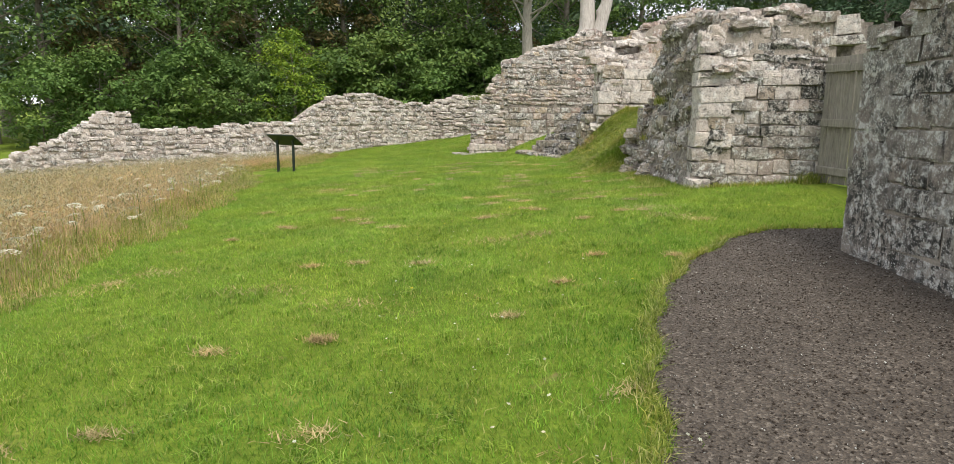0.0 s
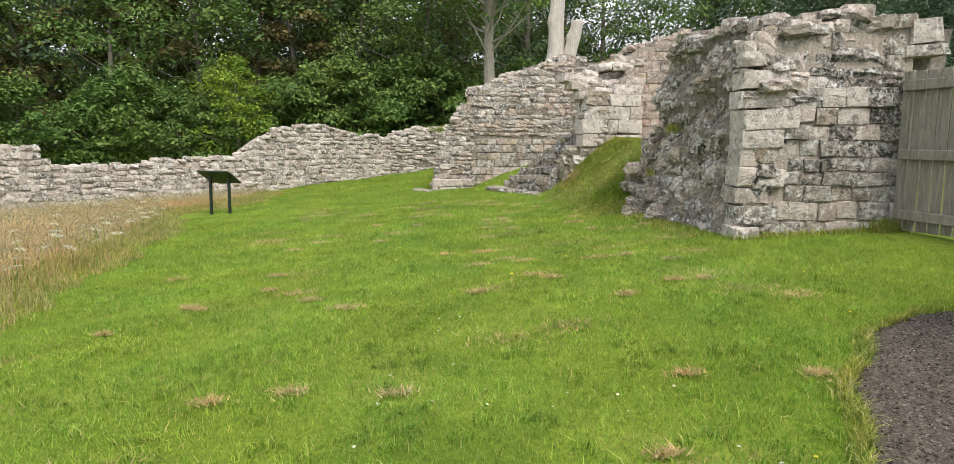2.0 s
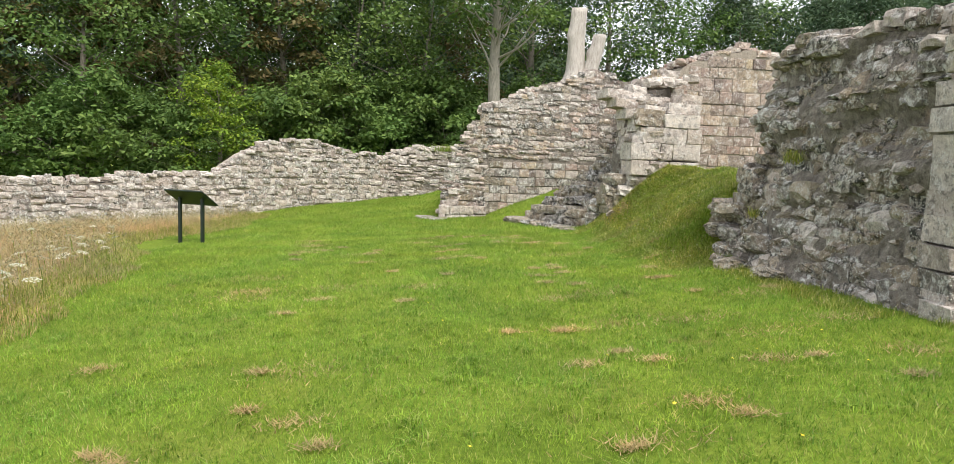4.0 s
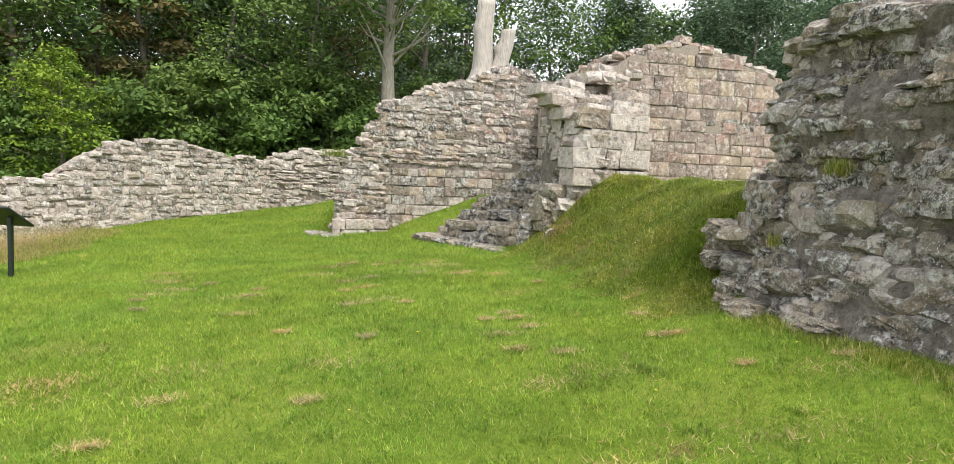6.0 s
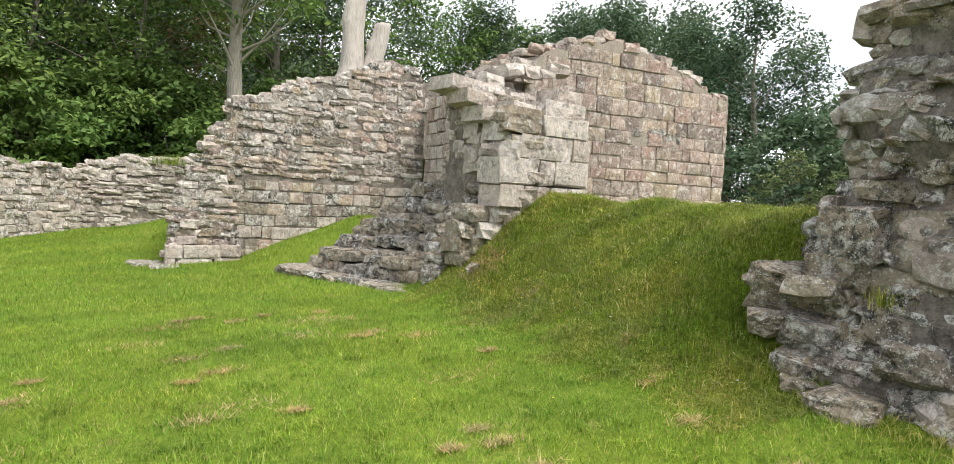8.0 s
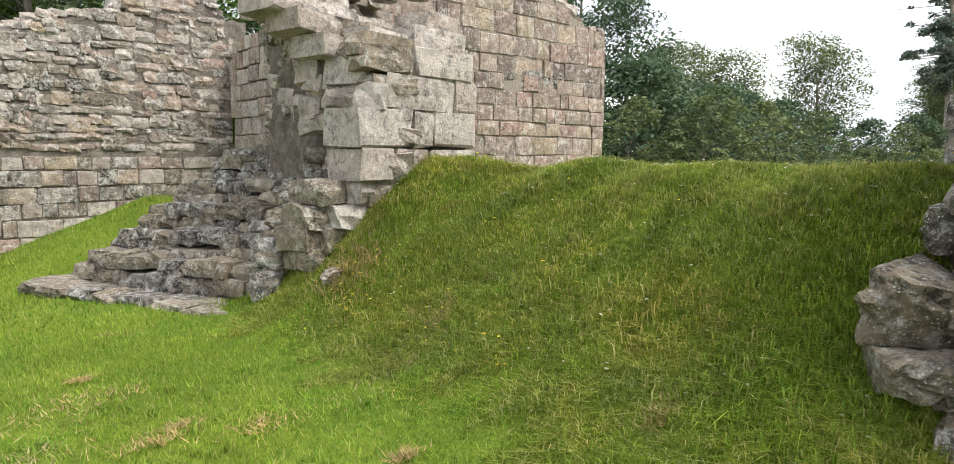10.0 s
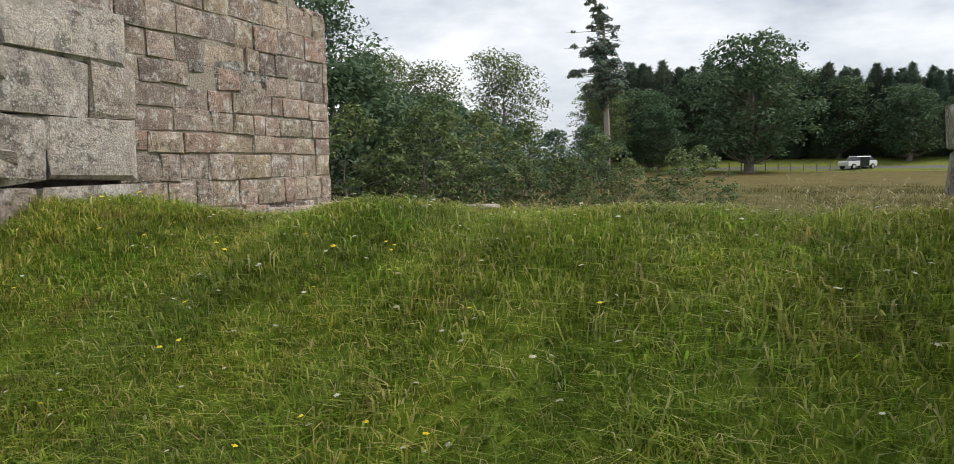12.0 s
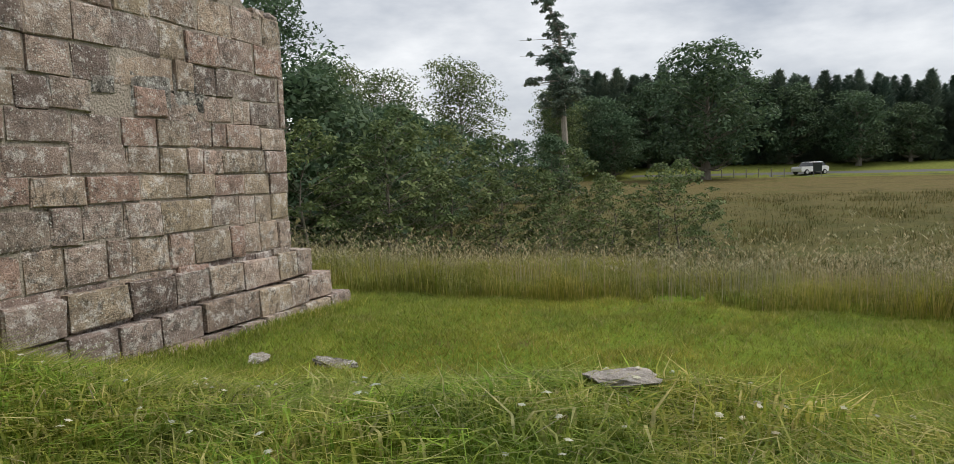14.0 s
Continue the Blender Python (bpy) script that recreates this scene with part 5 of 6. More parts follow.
# lone pine with a bent, thin top
pine = thing("pine_tree", (80.6, 39.1, float(ground(80.6, 39.1)) - 0.2), "tall ragged pine with bare pale trunk and bent top", "pine tree")
pine_line = [Vector((0, 0, 0)), Vector((0.1, 0, 5)), Vector((-0.1, 0.2, 10)), Vector((0.1, 0.3, 14)), Vector((0.1, 0.5, 17)), Vector((-0.3, 1.5, 20)), Vector((-0.8, 3.0, 22.4))]
v, f = tube(pine_line, [0.42, 0.36, 0.3, 0.23, 0.16, 0.1, 0.04], 8)
pine_r = random.Random(6)
pine_c, pine_s = [], []
for k in range(210):
    h = 8.5 + 13.7 * pine_r.random() ** 0.9
    i = next(j for j in range(6) if pine_line[j + 1].z >= h - 0.2 or j == 5)
    root = pine_line[i].lerp(pine_line[i + 1], min(1, max(0, (h - pine_line[i].z) / (pine_line[i + 1].z - pine_line[i].z))))
    q = pine_r.uniform(0, 6.28)
    reach = pine_r.uniform(0.3, 2.7) * (1.35 if h < 15 else 0.95 if h < 17.5 else 0.5)
    if k % 16 == 0 and 11 < h < 17:      # long bare limbs to one side
        q, reach = 1.9, 4.6
    tip = root + Vector((math.cos(q) * reach, math.sin(q) * reach, pine_r.uniform(-0.9, 0.5)))
    tv, tf = tube([root, tip], [0.06, 0.015], 4)
    base = len(v)
    v += tv
    f += [tuple(base + n for n in q4) for q4 in tf]
    pine_c.append(tuple(root.lerp(tip, 0.75))), pine_s.append(pine_r.uniform(0.3, 0.85) * (1.0 if h < 15 else 0.55))
me = bpy.data.meshes.new("trunk")
me.from_pydata([tuple(p) for p in v], [], f)
me.materials.append(PALE_BARK)
new("trunk", me).parent = pine
v, f = leaf_cloud(pine_c, np.array(pine_s), 14000, 0.16, 61, 1.0)
new("crown", raw_mesh("crown", v, f, HAZED_NEEDLES)).parent = pine

road = sheet("road", axis([(90.5, 95, 0.9)]), axis([(-60, 34, 2)]), ASPHALT, 0.05)
tagged(road, "narrow grey asphalt lane across the far field", "road", kind="structure")


def car_at(x, y, turn):
    ob = thing("car", (x, y, float(ground(x, y)) + 0.05), "small white hatchback parked on the far lane", "car")
    ob.rotation_euler = (0, 0, turn)
    bm = bmesh.new()
    outline = [(-2.0, 0.35), (-2.05, 0.75), (-1.95, 0.95), (-1.6, 1.0), (2.0, 0.9), (2.1, 0.6), (2.05, 0.35)]
    for s in (-0.82, 0.82):
        bm.faces.new([bm.verts.new((px, s, pz)) for px, pz in outline])
    fs = bm.faces[:]
    a, b = [list(q.verts) for q in fs]
    for i in range(len(a)):
        n = (i + 1) % len(a)
        bm.faces.new((a[i], a[n], b[n], b[i]))
    bmesh.ops.recalc_face_normals(bm, faces=bm.faces[:])
    bmesh.ops.bevel(bm, geom=bm.edges[:], offset=0.05, segments=2, affect="EDGES")
    part("body", bm, CAR_WHITE, ob)
    for name, mat, grow, z0, z1, label in (("cabin", CAR_GLASS, 0.0, 0.96, 1.4, "dark tinted window band"), ("roof", CAR_WHITE, 0.03, 1.39, 1.47, "")):
        bm = bmesh.new()
        low = [bm.verts.new((px, py, z0)) for px, py in ((-1.75, -0.72), (1.05, -0.72), (1.05, 0.72), (-1.75, 0.72))]
        if name == "roof":
            for q in low:
                q.co.x, q.co.y = q.co.x * 0.72 - 0.05, q.co.y * 0.86
        high = [bm.verts.new((q.co.x * 0.72 - 0.05 if name == "cabin" else q.co.x * 0.95, q.co.y * 0.85, z1)) for q in low]
        bm.faces.new(low[::-1]), bm.faces.new(high)
        for i in range(4):
            bm.faces.new((low[i], low[(i + 1) % 4], high[(i + 1) % 4], high[i]))
        part(name, bm, mat, ob, label)
    for wx in (-1.3, 1.35):
        for wy in (-0.8, 0.8):
            bm = bmesh.new()
            bmesh.ops.create_cone(bm, cap_ends=True, segments=20, radius1=0.31, radius2=0.31, depth=0.2)
            bmesh.ops.bevel(bm, geom=bm.edges[:], offset=0.02, segments=1, affect="EDGES")
            bm.transform(Matrix.Translation((wx, wy, 0.31)) @ Matrix.Rotation(math.pi / 2, 4, "X"))
            wheel = part("wheel", bm, RUBBER, ob)
            bm = bmesh.new()
            bmesh.ops.create_cone(bm, cap_ends=True, segments=16, radius1=0.19, radius2=0.15, depth=0.03)
            bm.transform(Matrix.Translation((wx, wy + 0.11 * (1 if wy > 0 else -1), 0.31)) @ Matrix.Rotation(math.pi / 2, 4, "X"))
            part("rim", bm, RIM, wheel, "grey metal wheel rim")
    return ob


car_at(92.6, 13.2, math.pi / 2 + 0.75)
board = thing("notice_board", (89.6, 12.6, float(ground(89.6, 12.6))), "dark notice board on two posts beside the lane", "sign")
bm = block_bm((0.08, 0.9, 1.0), 0.01)
bm.transform(Matrix.Translation((0, 0, 1.05)))
part("board", bm, SIGN_GREEN, board)
for s in (-0.38, 0.38):
    bm = block_bm((0.09, 0.09, 1.6), 0.01)
    bm.transform(Matrix.Translation((0.09, s, 0.75)))
    part("post", bm, FENCE_WOOD, board)
for k in range(9):
    y = 16 + k * 1.35
    p = tagged(part("fence_post", block_bm((0.12, 0.12, 1.1), 0.01), FENCE_WOOD), "short grey timber post along the lane", "post", "lane posts")
    p.location = (90.0, y, float(ground(90, y)) + 0.45)

# ---- slabs lying in the turf ----
for at, size, turn, label in (((4.54, 18.06), (0.165, 0.1, 0.032), 2.0, "flat pale grey slab half sunk in the turf"), ((6.88, 21.2), (0.2, 0.13, 0.07), 0.6, "small pale stone lying in the grass"), ((6.98, 20.6), (0.36, 0.14, 0.06), 1.3, "narrow pale stone lying in the grass"), ((2.42, 19.75), (0.2, 0.16, 0.12), 0.4, "small pale stone on the bank")):
    z = float(ground(*at))
    ob = new("stone_slab", stone_shape("boulder", 3, STONE_PALE if label.startswith("flat") else STONE_PIER))
    ob.matrix_basis = Matrix.Translation((*at, z + (0.03 if label.startswith("flat") else 0.005))) @ Matrix.Rotation(turn, 4, "Z") @ Matrix.Rotation(0.08, 4, "X") @ Matrix.Diagonal((*size, 1))
    tagged(ob, label, "stone")

# ---- grass ----
def blades(name, x, y, height, width, lean, mat, seed, bend=0.5, lift=0.0, segments=1, level=None):
    """Grass blades standing on the turf, one island each."""
    r = np.random.default_rng(seed)
    n = len(x)
    z = ground(x, y) + lift if level is None else level
    root = np.stack([x, y, z - 0.01], -1)
    q = r.random(n) * 6.283
    q2 = r.random(n) * 6.283
    side = np.stack([np.cos(q), np.sin(q), np.zeros(n)], -1) * (width * (0.6 + 0.8 * r.random(n)))[:, None] * 0.5
    h = height * (0.55 + 0.75 * r.random(n))
    out = np.stack([np.cos(q2), np.sin(q2), np.zeros(n)], -1) * (lean * h * (0.2 + r.random(n)))[:, None]
    up = np.zeros((n, 3))
    up[:, 2] = h
    if segments == 1:
        verts = np.stack([root - side, root + side, root + up + out], 1).reshape(-1, 3)
        faces = np.arange(n * 3).reshape(-1, 3)
    else:
        mid = root + up * 0.6 + out * (1 - bend) * 0.6
        tip = root + up * (1 - 0.25 * bend) + out * 1.25
        verts = np.stack([root - side, root + side, mid - side * 0.7, mid + side * 0.7, tip], 1).reshape(-1, 3)
        b = np.arange(n)[:, None] * 5
        faces = np.concatenate([b + np.array([[0, 1, 3]]), b + np.array([[0, 3, 2]]), b + np.array([[2, 3, 4]])])
    ob = new(name, raw_mesh(name, verts, faces, mat))
    return ob


def strewn(x0, x1, y0, y1, per_m2, seed, keep):
    r = np.random.default_rng(seed)
    n = int((x1 - x0) * (y1 - y0) * per_m2)
    x, y = x0 + (x1 - x0) * r.random(n), y0 + (y1 - y0) * r.random(n)
    ok = keep(x, y)
    return x[ok], y[ok]


def meadow_edge(y):
    """x of the mown edge of the meadow."""
    return np.interp(y, [2, 6.1, 8.3, 10.2, 13.8, 16.7, 18.0, 19.0, 21.4, 22.6, 27.5, 29.5, 31], [-3.3, -3.75, -4.0, -4.15, -4.7, -5.3, -5.7, -6.5, -6.9, -5.9, -6.2, -6.5, -9]) + 0.12 * np.sin(np.asarray(y) * 2.1) + 0.06 * np.sin(np.asarray(y) * 6.3)


def walled(x, y):
    """Inside the footprint of a wall."""
    pier_in = (x > 3.25 - 0.1 * (y - 12) / 4) & (x < 5.6) & (y > 11.6) & (y < 15.45)
    near_in = (x > 3.4 + 0.05 * (7.3 - y)) & (y < 7.35) & (y > 2.5)
    return pier_in | near_in | ((x > 3.0) & (x < 8.6) & (y > 20.1) & (y > 22.1 - 6 * (x < 4.2))) | ((x > -0.9) & (x < 4.4) & (y > 26.75) & (y < 29))


def on_bank(x, y):
    fray = 0.22 * np.sin(y * 3.3) + 0.16 * np.sin(y * 11 + x * 5) + 0.12 * np.sin(y * 29 + x * 17)
    return (x > 2.0 + fray) & (x < 5.3 + fray) & (y > 15.0) & (y < 20.6)


def mown(x, y):
    return (x > meadow_edge(y) - 0.2) & ~on_gravel(x - 0.03, y) & ~walled(x, y) & ~on_bank(x, y)


lx, ly = strewn(-5, 4.6, 1.6, 13, 4100, 1, mown)
# lush along the path; lens falloff painted in round the start of the walk
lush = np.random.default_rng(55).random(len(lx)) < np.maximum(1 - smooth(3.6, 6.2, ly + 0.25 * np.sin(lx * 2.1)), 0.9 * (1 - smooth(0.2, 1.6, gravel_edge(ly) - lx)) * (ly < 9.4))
tagged(blades("lawn_grass", lx[~lush], ly[~lush], 0.042, 0.0065, 0.9, LAWN, 1), "short mown green lawn grass with dry clippings", "grass", kind="stuff")
tagged(blades("lawn_grass", lx[lush], ly[lush], 0.046, 0.0065, 0.9, LUSH_DIMMED_LAWN, 51), "dark green lawn grass beside the path, painted dimmer at the start of the walk", "grass", kind="stuff")
lx, ly = strewn(-6, 4.2, 13, 21, 3000, 2, mown)
tagged(blades("lawn_grass", lx, ly, 0.048, 0.008, 0.9, LAWN, 2), "short mown green lawn grass with dry clippings", "grass", kind="stuff")
lx, ly = strewn(-7, 4.2, 21, 34, 900, 3, mown)
tagged(blades("lawn_grass", lx, ly, 0.06, 0.013, 0.8, LAWN, 3), "short mown green lawn grass by the ruined walls", "grass", kind="stuff")
lx, ly = strewn(5.2, 10.6, 14.5, 23.5, 2600, 4, lambda x, y: ~walled(x, y))
tagged(blades("lawn_grass", lx, ly, 0.05, 0.009, 1.2, EAST_LAWN, 4), "short mown green grass beyond the bank", "grass", kind="stuff")
bx, by = strewn(1.5, 5.8, 14.8, 20.7, 5200, 5, lambda x, y: on_bank(x, y) & ~walled(x, y))
tagged(blades("bank_grass", bx, by, 0.055, 0.0065, 2.3, ROUGH_GRASS, 5, 0.7, segments=2), "rough uncut green grass on the bank", "grass", kind="stuff")
clump = np.random.default_rng(12)
cx, cy = np.repeat(clump.uniform(2.0, 4.9, 520), 46), np.repeat(clump.uniform(15.1, 20.3, 520), 46)
cx, cy = cx + clump.normal(0, 0.07, len(cx)), cy + clump.normal(0, 0.07, len(cy))
tagged(blades("grass_tufts", cx, cy, np.repeat(0.045 + 0.07 * clump.random(520) ** 2, 46), 0.008, 1.6, ROUGH_GRASS, 6, 0.8, segments=2), "longer tufts of green grass on the bank", "grass", kind="stuff")
bank_r = np.random.default_rng(61)
for name, number, each, spread, mat, low, high, label in (("lush_tufts", 620, 42, 0.055, LUSH_GRASS, 0.03, 0.085, "lush bright green grass tufts on the bank"), ("matted_tufts", 420, 34, 0.08, ROUGH_GRASS, 0.03, 0.075, "matted yellowing grass tufts on the bank")):
    tx, ty = np.repeat(bank_r.uniform(1.9, 5.0, number), each), np.repeat(bank_r.uniform(14.9, 20.1, number), each)
    tx, ty = tx + bank_r.normal(0, spread, len(tx)), ty + bank_r.normal(0, spread, len(ty))
    tall = np.repeat(low + (high - low) * bank_r.random(number) ** 2, each)
    ok = ~walled(tx, ty)
    tagged(blades(name, tx[ok], ty[ok], tall[ok], 0.008, 2.2, mat, number, 0.9, segments=2), label, "grass", kind="stuff")
# long lush grass where the bank meets the pier
tx, ty = np.repeat(bank_r.uniform(2.3, 3.4, 60), 40), np.repeat(bank_r.uniform(15.75, 16.4, 60), 40)
tx, ty = tx + bank_r.normal(0, 0.06, len(tx)), ty + bank_r.normal(0, 0.06, len(ty))
tagged(blades("long_grass", tx, ty, np.repeat(0.05 + 0.06 * bank_r.random(60), 40), 0.008, 2.2, LUSH_GRASS, 63, 0.9, segments=2), "long lush grass beside the fallen end of the pier", "grass", kind="stuff")
sx, sy = clump.uniform(2.0, 5.0, 900), clump.uniform(15.2, 20.2, 900)
tagged(blades("bank_straw", sx, sy, 0.08, 0.004, 3.0, SEED_HEAD, 19, 0.8, segments=2), "pale dry stalks lying in the bank grass", "grass", kind="stuff")
ux, uy = np.repeat(clump.uniform(-4.2, 3.2, 1500), 34), np.repeat(2.4 + 17 * clump.random(1500) ** 1.3, 34)
ux, uy = ux + clump.normal(0, 0.045, len(ux)), uy + clump.normal(0, 0.045, len(uy))
ok = mown(ux, uy)
tagged(blades("lawn_tufts", ux[ok], uy[ok], 0.062, 0.0075, 1.3, LAWN, 20, 0.8, segments=2), "slightly longer tufts in the mown lawn", "grass", kind="stuff")
# tufts along the feet of the walls and the path
fx = np.concatenate([clump.uniform(3.0, 5.0, 1500), 2.75 + clump.normal(0, 0.12, 2600), gravel_edge(np.linspace(2, 8.6, 5200)) - np.abs(clump.normal(0, 0.05, 5200)), clump.uniform(5.2, 9.4, 2500)])
fy = np.concatenate([11.42 + clump.normal(0, 0.07, 1500), clump.uniform(11.8, 15.6, 2600), np.linspace(2, 8.6, 5200), 21.9 + clump.normal(0, 0.08, 2500)])
tagged(blades("edge_grass", fx, fy, 0.09, 0.007, 0.8, ROUGH_GRASS, 7, segments=2), "longer grass fringing walls and path", "grass", kind="stuff")


# tufts rooted in the walls
for spot, spread, count, tall, mat, label in (((3.2, 14.35, 1.42), 0.06, 140, 0.14, ROUGH_GRASS, "green grass tuft rooted in the pier"), ((3.06, 14.9, 0.72), 0.05, 110, 0.1, ROUGH_GRASS, "green weeds rooted in the pier"),
                                               ((-0.6, 32.4, 1.6), 0.4, 1200, 0.25, LEAF_YELLOW, "yellow-green grass behind the wall top"), ((4.1, 22.6, 3.3), 0.2, 300, 0.16, DRY_GRASS, "dry brown grass on the broken wall top"), ((2.5, 19.6, None), 0.14, 420, 0.1, DRY_GRASS, "reddish dry grass at the buttress foot"),
                                               ((4.78, 11.3, None), 0.08, 240, 0.2, ROUGH_GRASS, "green weeds at the gate post"), ((3.75, 25.9, None), 0.25, 500, 0.16, ROUGH_GRASS, "green grass in the wall corner")):
    n = clump.normal(0, spread, (count, 2))
    flat = None if spot[2] is None else spot[2] - 0.03 + clump.normal(0, 0.02, count)
    tagged(blades("wall_tuft", spot[0] + n[:, 0], spot[1] + n[:, 1], tall, 0.008, 1.0, mat, int(spot[1] * 10), 0.7, segments=2, level=flat), label, "grass tuft", kind="stuff")


# ---- meadow ----
def in_meadow(x, y):
    behind = y > x + 35.2
    return (x < meadow_edge(y)) & ~behind


mx, my = strewn(-15, -3, -2, 30.5, 620, 8, in_meadow)
tagged(blades("meadow_grass", mx, my, 0.08 + 0.26 * smooth(0, 1.3, meadow_edge(my) - mx), 0.007, 0.75, DRY_GRASS, 8, 0.8, segments=2), "tall dry buff meadow grass gone to seed", "grass", kind="stuff")
mx, my = strewn(-12, -3, 3.5, 24, 300, 9, lambda x, y: in_meadow(x, y) & (x > meadow_edge(y) - 3.5))
tagged(blades("meadow_stems", mx, my, 0.08 + 0.33 * smooth(0, 1.3, meadow_edge(my) - mx), 0.005, 0.5, DRY_GRASS, 9, 0.5, segments=2), "fine dry seeding stems of the meadow", "grass", kind="stuff")
mx, my = strewn(-7.8, -3, 2.5, 30.5, 900, 10, lambda x, y: in_meadow(x, y) & (x > meadow_edge(y) - 0.95 - 0.2 * np.sin(y * 3.7)))
tagged(blades("meadow_fringe", mx, my, 0.1 + 0.14 * smooth(0, 0.9, meadow_edge(my) - mx), 0.008, 0.9, ROUGH_GRASS, 10, 0.7, segments=2), "green longer grass at the meadow's mown edge", "grass", kind="stuff")


def seed_heads(name, x, y, height, size, mat, seed, label):
    """Feathery heads: a few thin slanted flakes on top of each stem."""
    r = np.random.default_rng(seed)
    x, y = np.repeat(x, 5), np.repeat(y, 5)
    n = len(x)
    k = np.tile(np.arange(5), n // 5)
    hh = np.repeat(height * (0.75 + 0.45 * r.random(n // 5)), 5)
    dx, dy = np.repeat(r.normal(0, 0.07, n // 5), 5), np.repeat(r.normal(0, 0.07, n // 5), 5)
    p = np.stack([x + dx * (1 + k * 0.25), y + dy * (1 + k * 0.25), ground(x, y) + hh + k * size * 0.55 - 0.02 * k * k * size * 10 * 0.3], -1)
    q = r.random(n) * 6.283
    d = np.stack([np.cos(q), np.sin(q), 0.8 * np.ones(n)], -1) * size * 0.5
    s = np.stack([-np.sin(q), np.cos(q), np.zeros(n)], -1) * size * 0.16
    verts = np.stack([p - d * 0.5, p + s, p + d, p - s], 1).reshape(-1, 3)
    return tagged(new(name, raw_mesh(name, verts, np.arange(n * 4).reshape(-1, 4), mat)), label, "grass", kind="stuff")


hx, hy = strewn(-13, -3, 3.5, 28, 60, 11, lambda x, y: in_meadow(x, y) & (x < meadow_edge(y) - 0.4))
seed_heads("meadow_seed_heads", hx, hy, 0.34, 0.045, SEED_HEAD, 11, "pale seed heads over the dry meadow")

# ---- verge of tall grass beyond the mown turf ----
def uneven(x, y):
    """A wandering 0 to 1 for the height and thickness of wild grass."""
    v = np.sin(y * 1.31 + 0.7 * np.sin(x * 1.1)) + np.sin(y * 3.17 + x * 1.9 + 1) + 0.8 * np.sin(y * 0.47 + x * 0.6 + 2) + 0.7 * np.sin(y * 7.3 - x * 4.1)
    return np.clip(0.5 + v / 4.6, 0, 1)


wild = np.random.default_rng(13)
vx, vy = strewn(10.0, 14.5, 8, 32, 900, 13, lambda x, y: (x > 10.2 + 0.12 * np.sin(y * 1.1) * np.sin(y * 0.37) + 0.1 * np.sin(y * 5.3)) & (uneven(x, y) > 0.06))
tagged(blades("verge_grass", vx, vy, 0.16 + 0.36 * uneven(vx, vy) ** 1.3, 0.009, 1.15, VERGE_GRASS, 13, 0.8, segments=2), "tall yellow-green verge grass in uneven clumps", "grass", kind="stuff")
vx, vy = np.repeat(wild.uniform(10.6, 15.5, 900), 14), np.repeat(wild.uniform(6, 34, 900), 14)
vx, vy = vx + wild.normal(0, 0.16, len(vx)), vy + wild.normal(0, 0.22, len(vy))
tall = np.repeat(wild.uniform(0.6, 1.2, 900), 14) * (0.34 + 0.5 * uneven(vy * 0.7, vx) ** 1.4)
tagged(blades("verge_stems", vx, vy, tall, 0.007, 0.75, SEED_HEAD, 14, 0.9, segments=2), "tall straw-coloured stems beyond the verge", "grass", kind="stuff")
seed_heads("verge_seed_heads", vx[::2], vy[::2], tall[::2] * 0.86, 0.055, SEED_HEAD, 15, "straw seed heads above the verge")
vx, vy = np.repeat(14 + 44 * wild.random(1500) ** 1.7, 44), np.repeat(wild.uniform(-12, 34, 1500), 44)
vx, vy = vx + wild.normal(0, 0.42, len(vx)), vy + wild.normal(0, 0.5, len(vy))
tagged(blades("field_grass", vx, vy, np.repeat(0.08 + 0.36 * wild.random(1500) ** 2, 44), 0.022, 0.9, FIELD_GRASS, 16, 0.7, segments=2), "rough olive and buff clumps of grass in the field", "grass", kind="stuff")


# ---- flowers ----
def flower_mesh(name, petals, radius, mat, tilt, seed):
    r = random.Random(seed)
    bm = bmesh.new()
    c = bm.verts.new((0, 0, radius * 0.35))
    ring = [bm.verts.new((math.cos(q) * radius * w, math.sin(q) * radius * w, r.uniform(-0.1, 0.1) * radius)) for q, w in [(2 * math.pi * k / (petals * 2), 1.0 if k % 2 else 0.62) for k in range(petals * 2)]]
    for i in range(len(ring)):
        bm.faces.new((c, ring[i], ring[(i + 1) % len(ring)]))
    me = bpy.data.meshes.new(name)
    bm.to_mesh(me)
    bm.free()
    me.materials.append(mat)
    return me


def flowers(name, mesh, spots, height, label, group, seed, stem=0.0018):
    r = random.Random(seed)
    stem_me = None
    for x, y in spots:
        z = float(ground(x, y))
        ob = thing(name, (x, y, z), label, "flower", group)
        h = height * r.uniform(0.75, 1.25)
        if stem_me is None:
            v, f = tube([Vector((0, 0, -1)), Vector((0.02, 0, -0.4)), Vector((0, 0, 0))], [stem] * 3, 4)
            stem_me = bpy.data.meshes.new("stem")
            stem_me.from_pydata([tuple(p) for p in v], [], f)
            stem_me.materials.append(ROUGH_GRASS)
        s = new("stem", stem_me)
        s.parent, s.location, s.scale = ob, (0, 0, h), (1, 1, h)
        b = new("bloom", mesh)
        b.parent, b.location, b.rotation_euler = ob, (0, 0, h), (r.uniform(-0.3, 0.3), r.uniform(-0.3, 0.3), r.uniform(0, 6))
        k = r.uniform(0.7, 1.3)
        b.scale = (k, k, k)


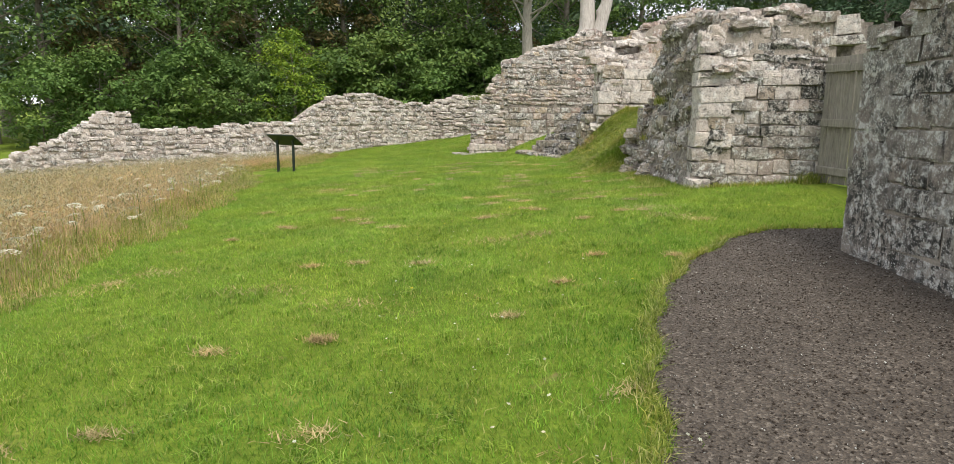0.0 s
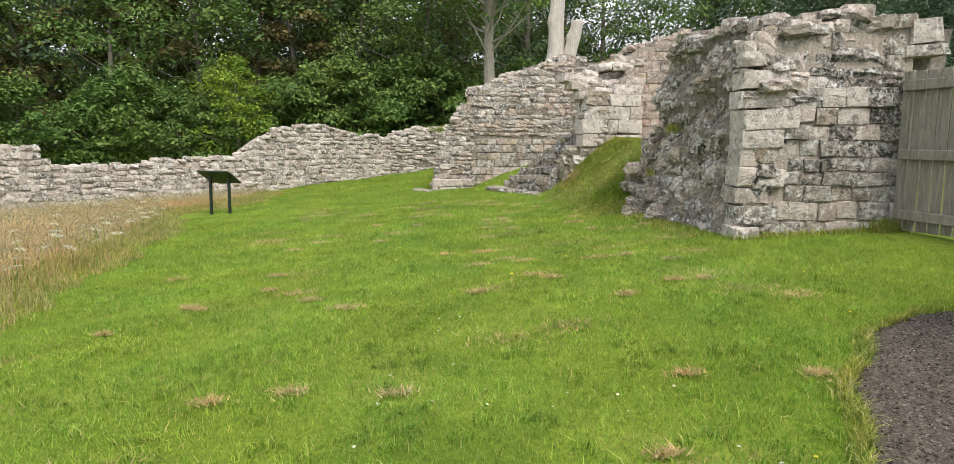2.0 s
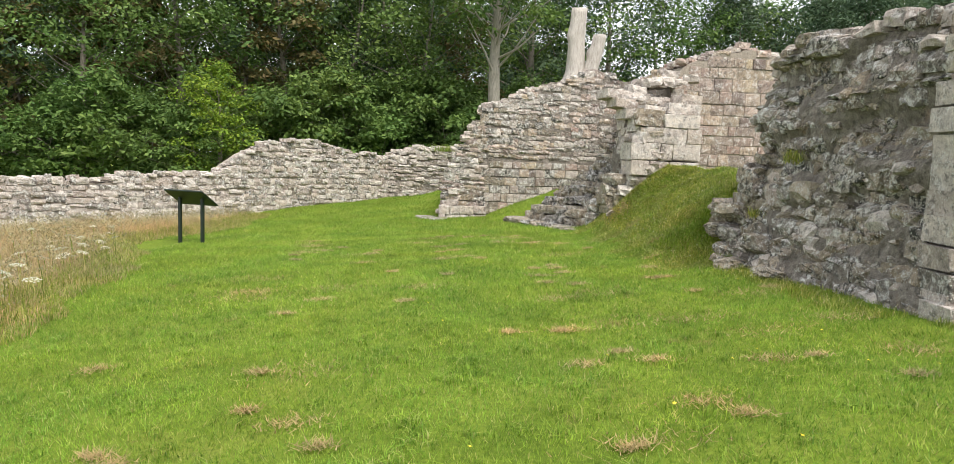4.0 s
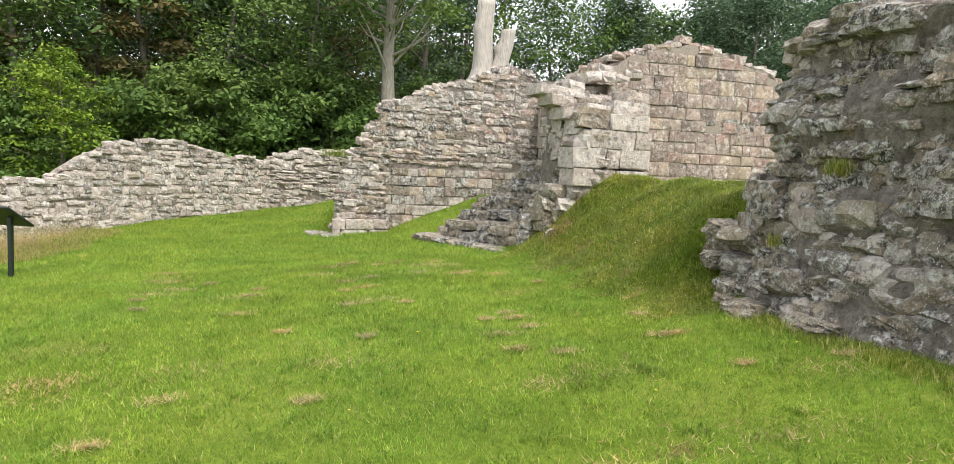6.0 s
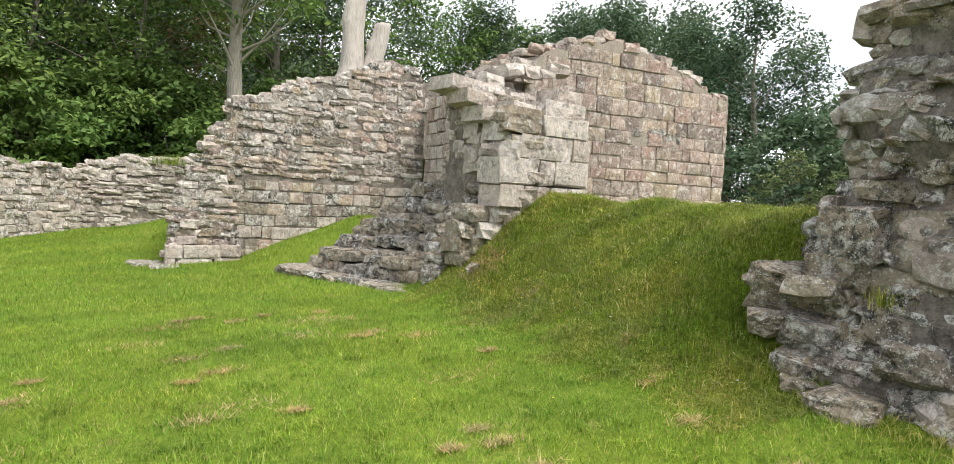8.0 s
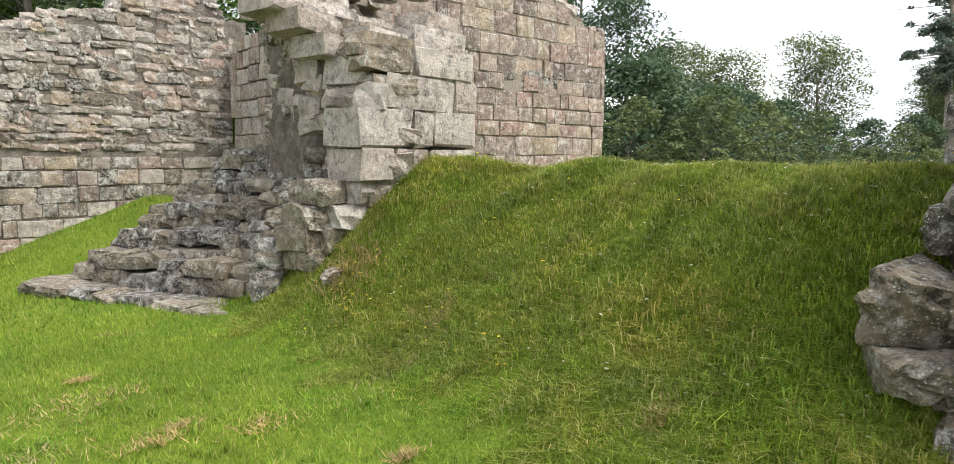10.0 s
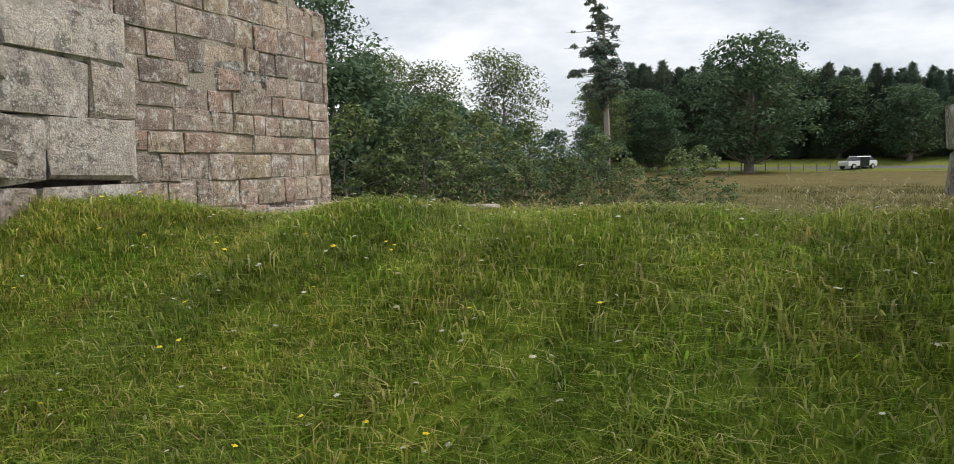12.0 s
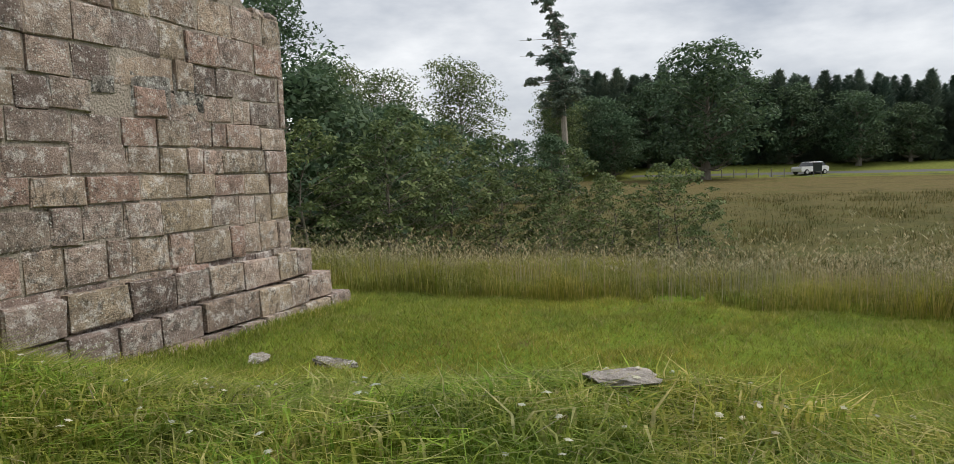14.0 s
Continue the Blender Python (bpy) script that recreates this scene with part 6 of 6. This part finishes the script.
fr = random.Random(77)
clover = flower_mesh("bloom", 7, 0.0105, PETAL_WHITE, 0.1, 1)
buttercup = flower_mesh("bloom", 5, 0.011, PETAL_YELLOW, 0.1, 2)
umbel_bm = bmesh.new()
for k in range(26):
    q, rad = k * 2.4, 0.07 * math.sqrt(k / 26)
    ring = [umbel_bm.verts.new((math.cos(q) * rad + math.cos(w) * 0.0125, math.sin(q) * rad + math.sin(w) * 0.0125, -rad * 0.25)) for w in (0, 1.57, 3.14, 4.71)]
    umbel_bm.faces.new(ring)
umbel = bpy.data.meshes.new("umbel")
umbel_bm.to_mesh(umbel)
umbel_bm.free()
umbel.materials.append(PETAL_WHITE)
flowers("white_clover", clover, [(fr.uniform(2.3, 4.8), fr.uniform(15.4, 20.0)) for _ in range(300)], 0.045, "small white clover flower in the bank grass", "clover flowers", 3)
flowers("white_clover", clover, [(fr.uniform(-0.6, 1.4), fr.uniform(2.6, 9)) for _ in range(60)], 0.045, "small white clover flower in the lawn", "clover flowers", 4)
flowers("buttercup", buttercup, [(2.2 + fr.random() ** 2 * 1.6, 19.6 - fr.random() * 2.2) for _ in range(70)] + [(fr.gauss(2.3, 0.14), fr.gauss(19.35, 0.2)) for _ in range(36)] + [(fr.uniform(-1, 4), fr.uniform(6, 18)) for _ in range(40)], 0.09, "small yellow buttercup in the grass", "buttercups", 5)
flowers("cow_parsley", umbel, [(float(meadow_edge(y)) - 0.25 - abs(fr.gauss(0, 1.1)), y) for y in [fr.uniform(5.5, 19) for _ in range(120)]], 0.4, "white cow parsley umbel in the dry meadow", "cow parsley", 6, 0.004)

# ---- dry clippings on the lawn ----
cl = np.random.default_rng(31)
px, py = cl.uniform(-3.4, 2.6, 130), cl.uniform(2.6, 20, 130)
px, py = np.repeat(px, 150), np.repeat(py, 150)
r_ = np.repeat(0.03 + 0.17 * cl.random(130) ** 2, 150)
px, py = px + cl.normal(0, 1, len(px)) * r_ * 1.4, py + cl.normal(0, 1, len(py)) * r_ * 0.8
ok = ~on_gravel(px, py)
tagged(blades("dry_clippings", px[ok], py[ok], 0.03, 0.008, 2.2, STRAW, 32, lift=0.03), "brown tufts of dry mown clippings on the lawn", "grass clippings", kind="stuff")

# ---- loose stones of the path ----
gx, gy = strewn(0.8, 4.2, 1.5, 9.1, 900, 41, lambda x, y: on_gravel(x, y) & ~walled(x, y))
gr = np.random.default_rng(42)
octa = np.array([[1, 0, 0], [-1, 0, 0], [0, 1, 0], [0, -1, 0], [0, 0, 0.8], [0, 0, -0.8]])
octf = np.array([[0, 2, 4], [2, 1, 4], [1, 3, 4], [3, 0, 4], [2, 0, 5], [1, 2, 5], [3, 1, 5], [0, 3, 5]])
gs = 0.0045 + 0.006 * gr.random(len(gx)) ** 2
gp = np.stack([gx, gy, ground(gx, gy) + 0.017], -1)
gv = gp[:, None, :] + octa[None] * gs[:, None, None] * (0.7 + 0.6 * gr.random((len(gx), 6, 1)))
gf = (octf[None] + np.arange(len(gx))[:, None, None] * 6).reshape(-1, 3)
tagged(new("gravel_stones", raw_mesh("gravel_stones", gv.reshape(-1, 3), gf, PEBBLE)), "loose brown and grey gravel stones on the path", "gravel", kind="stuff")
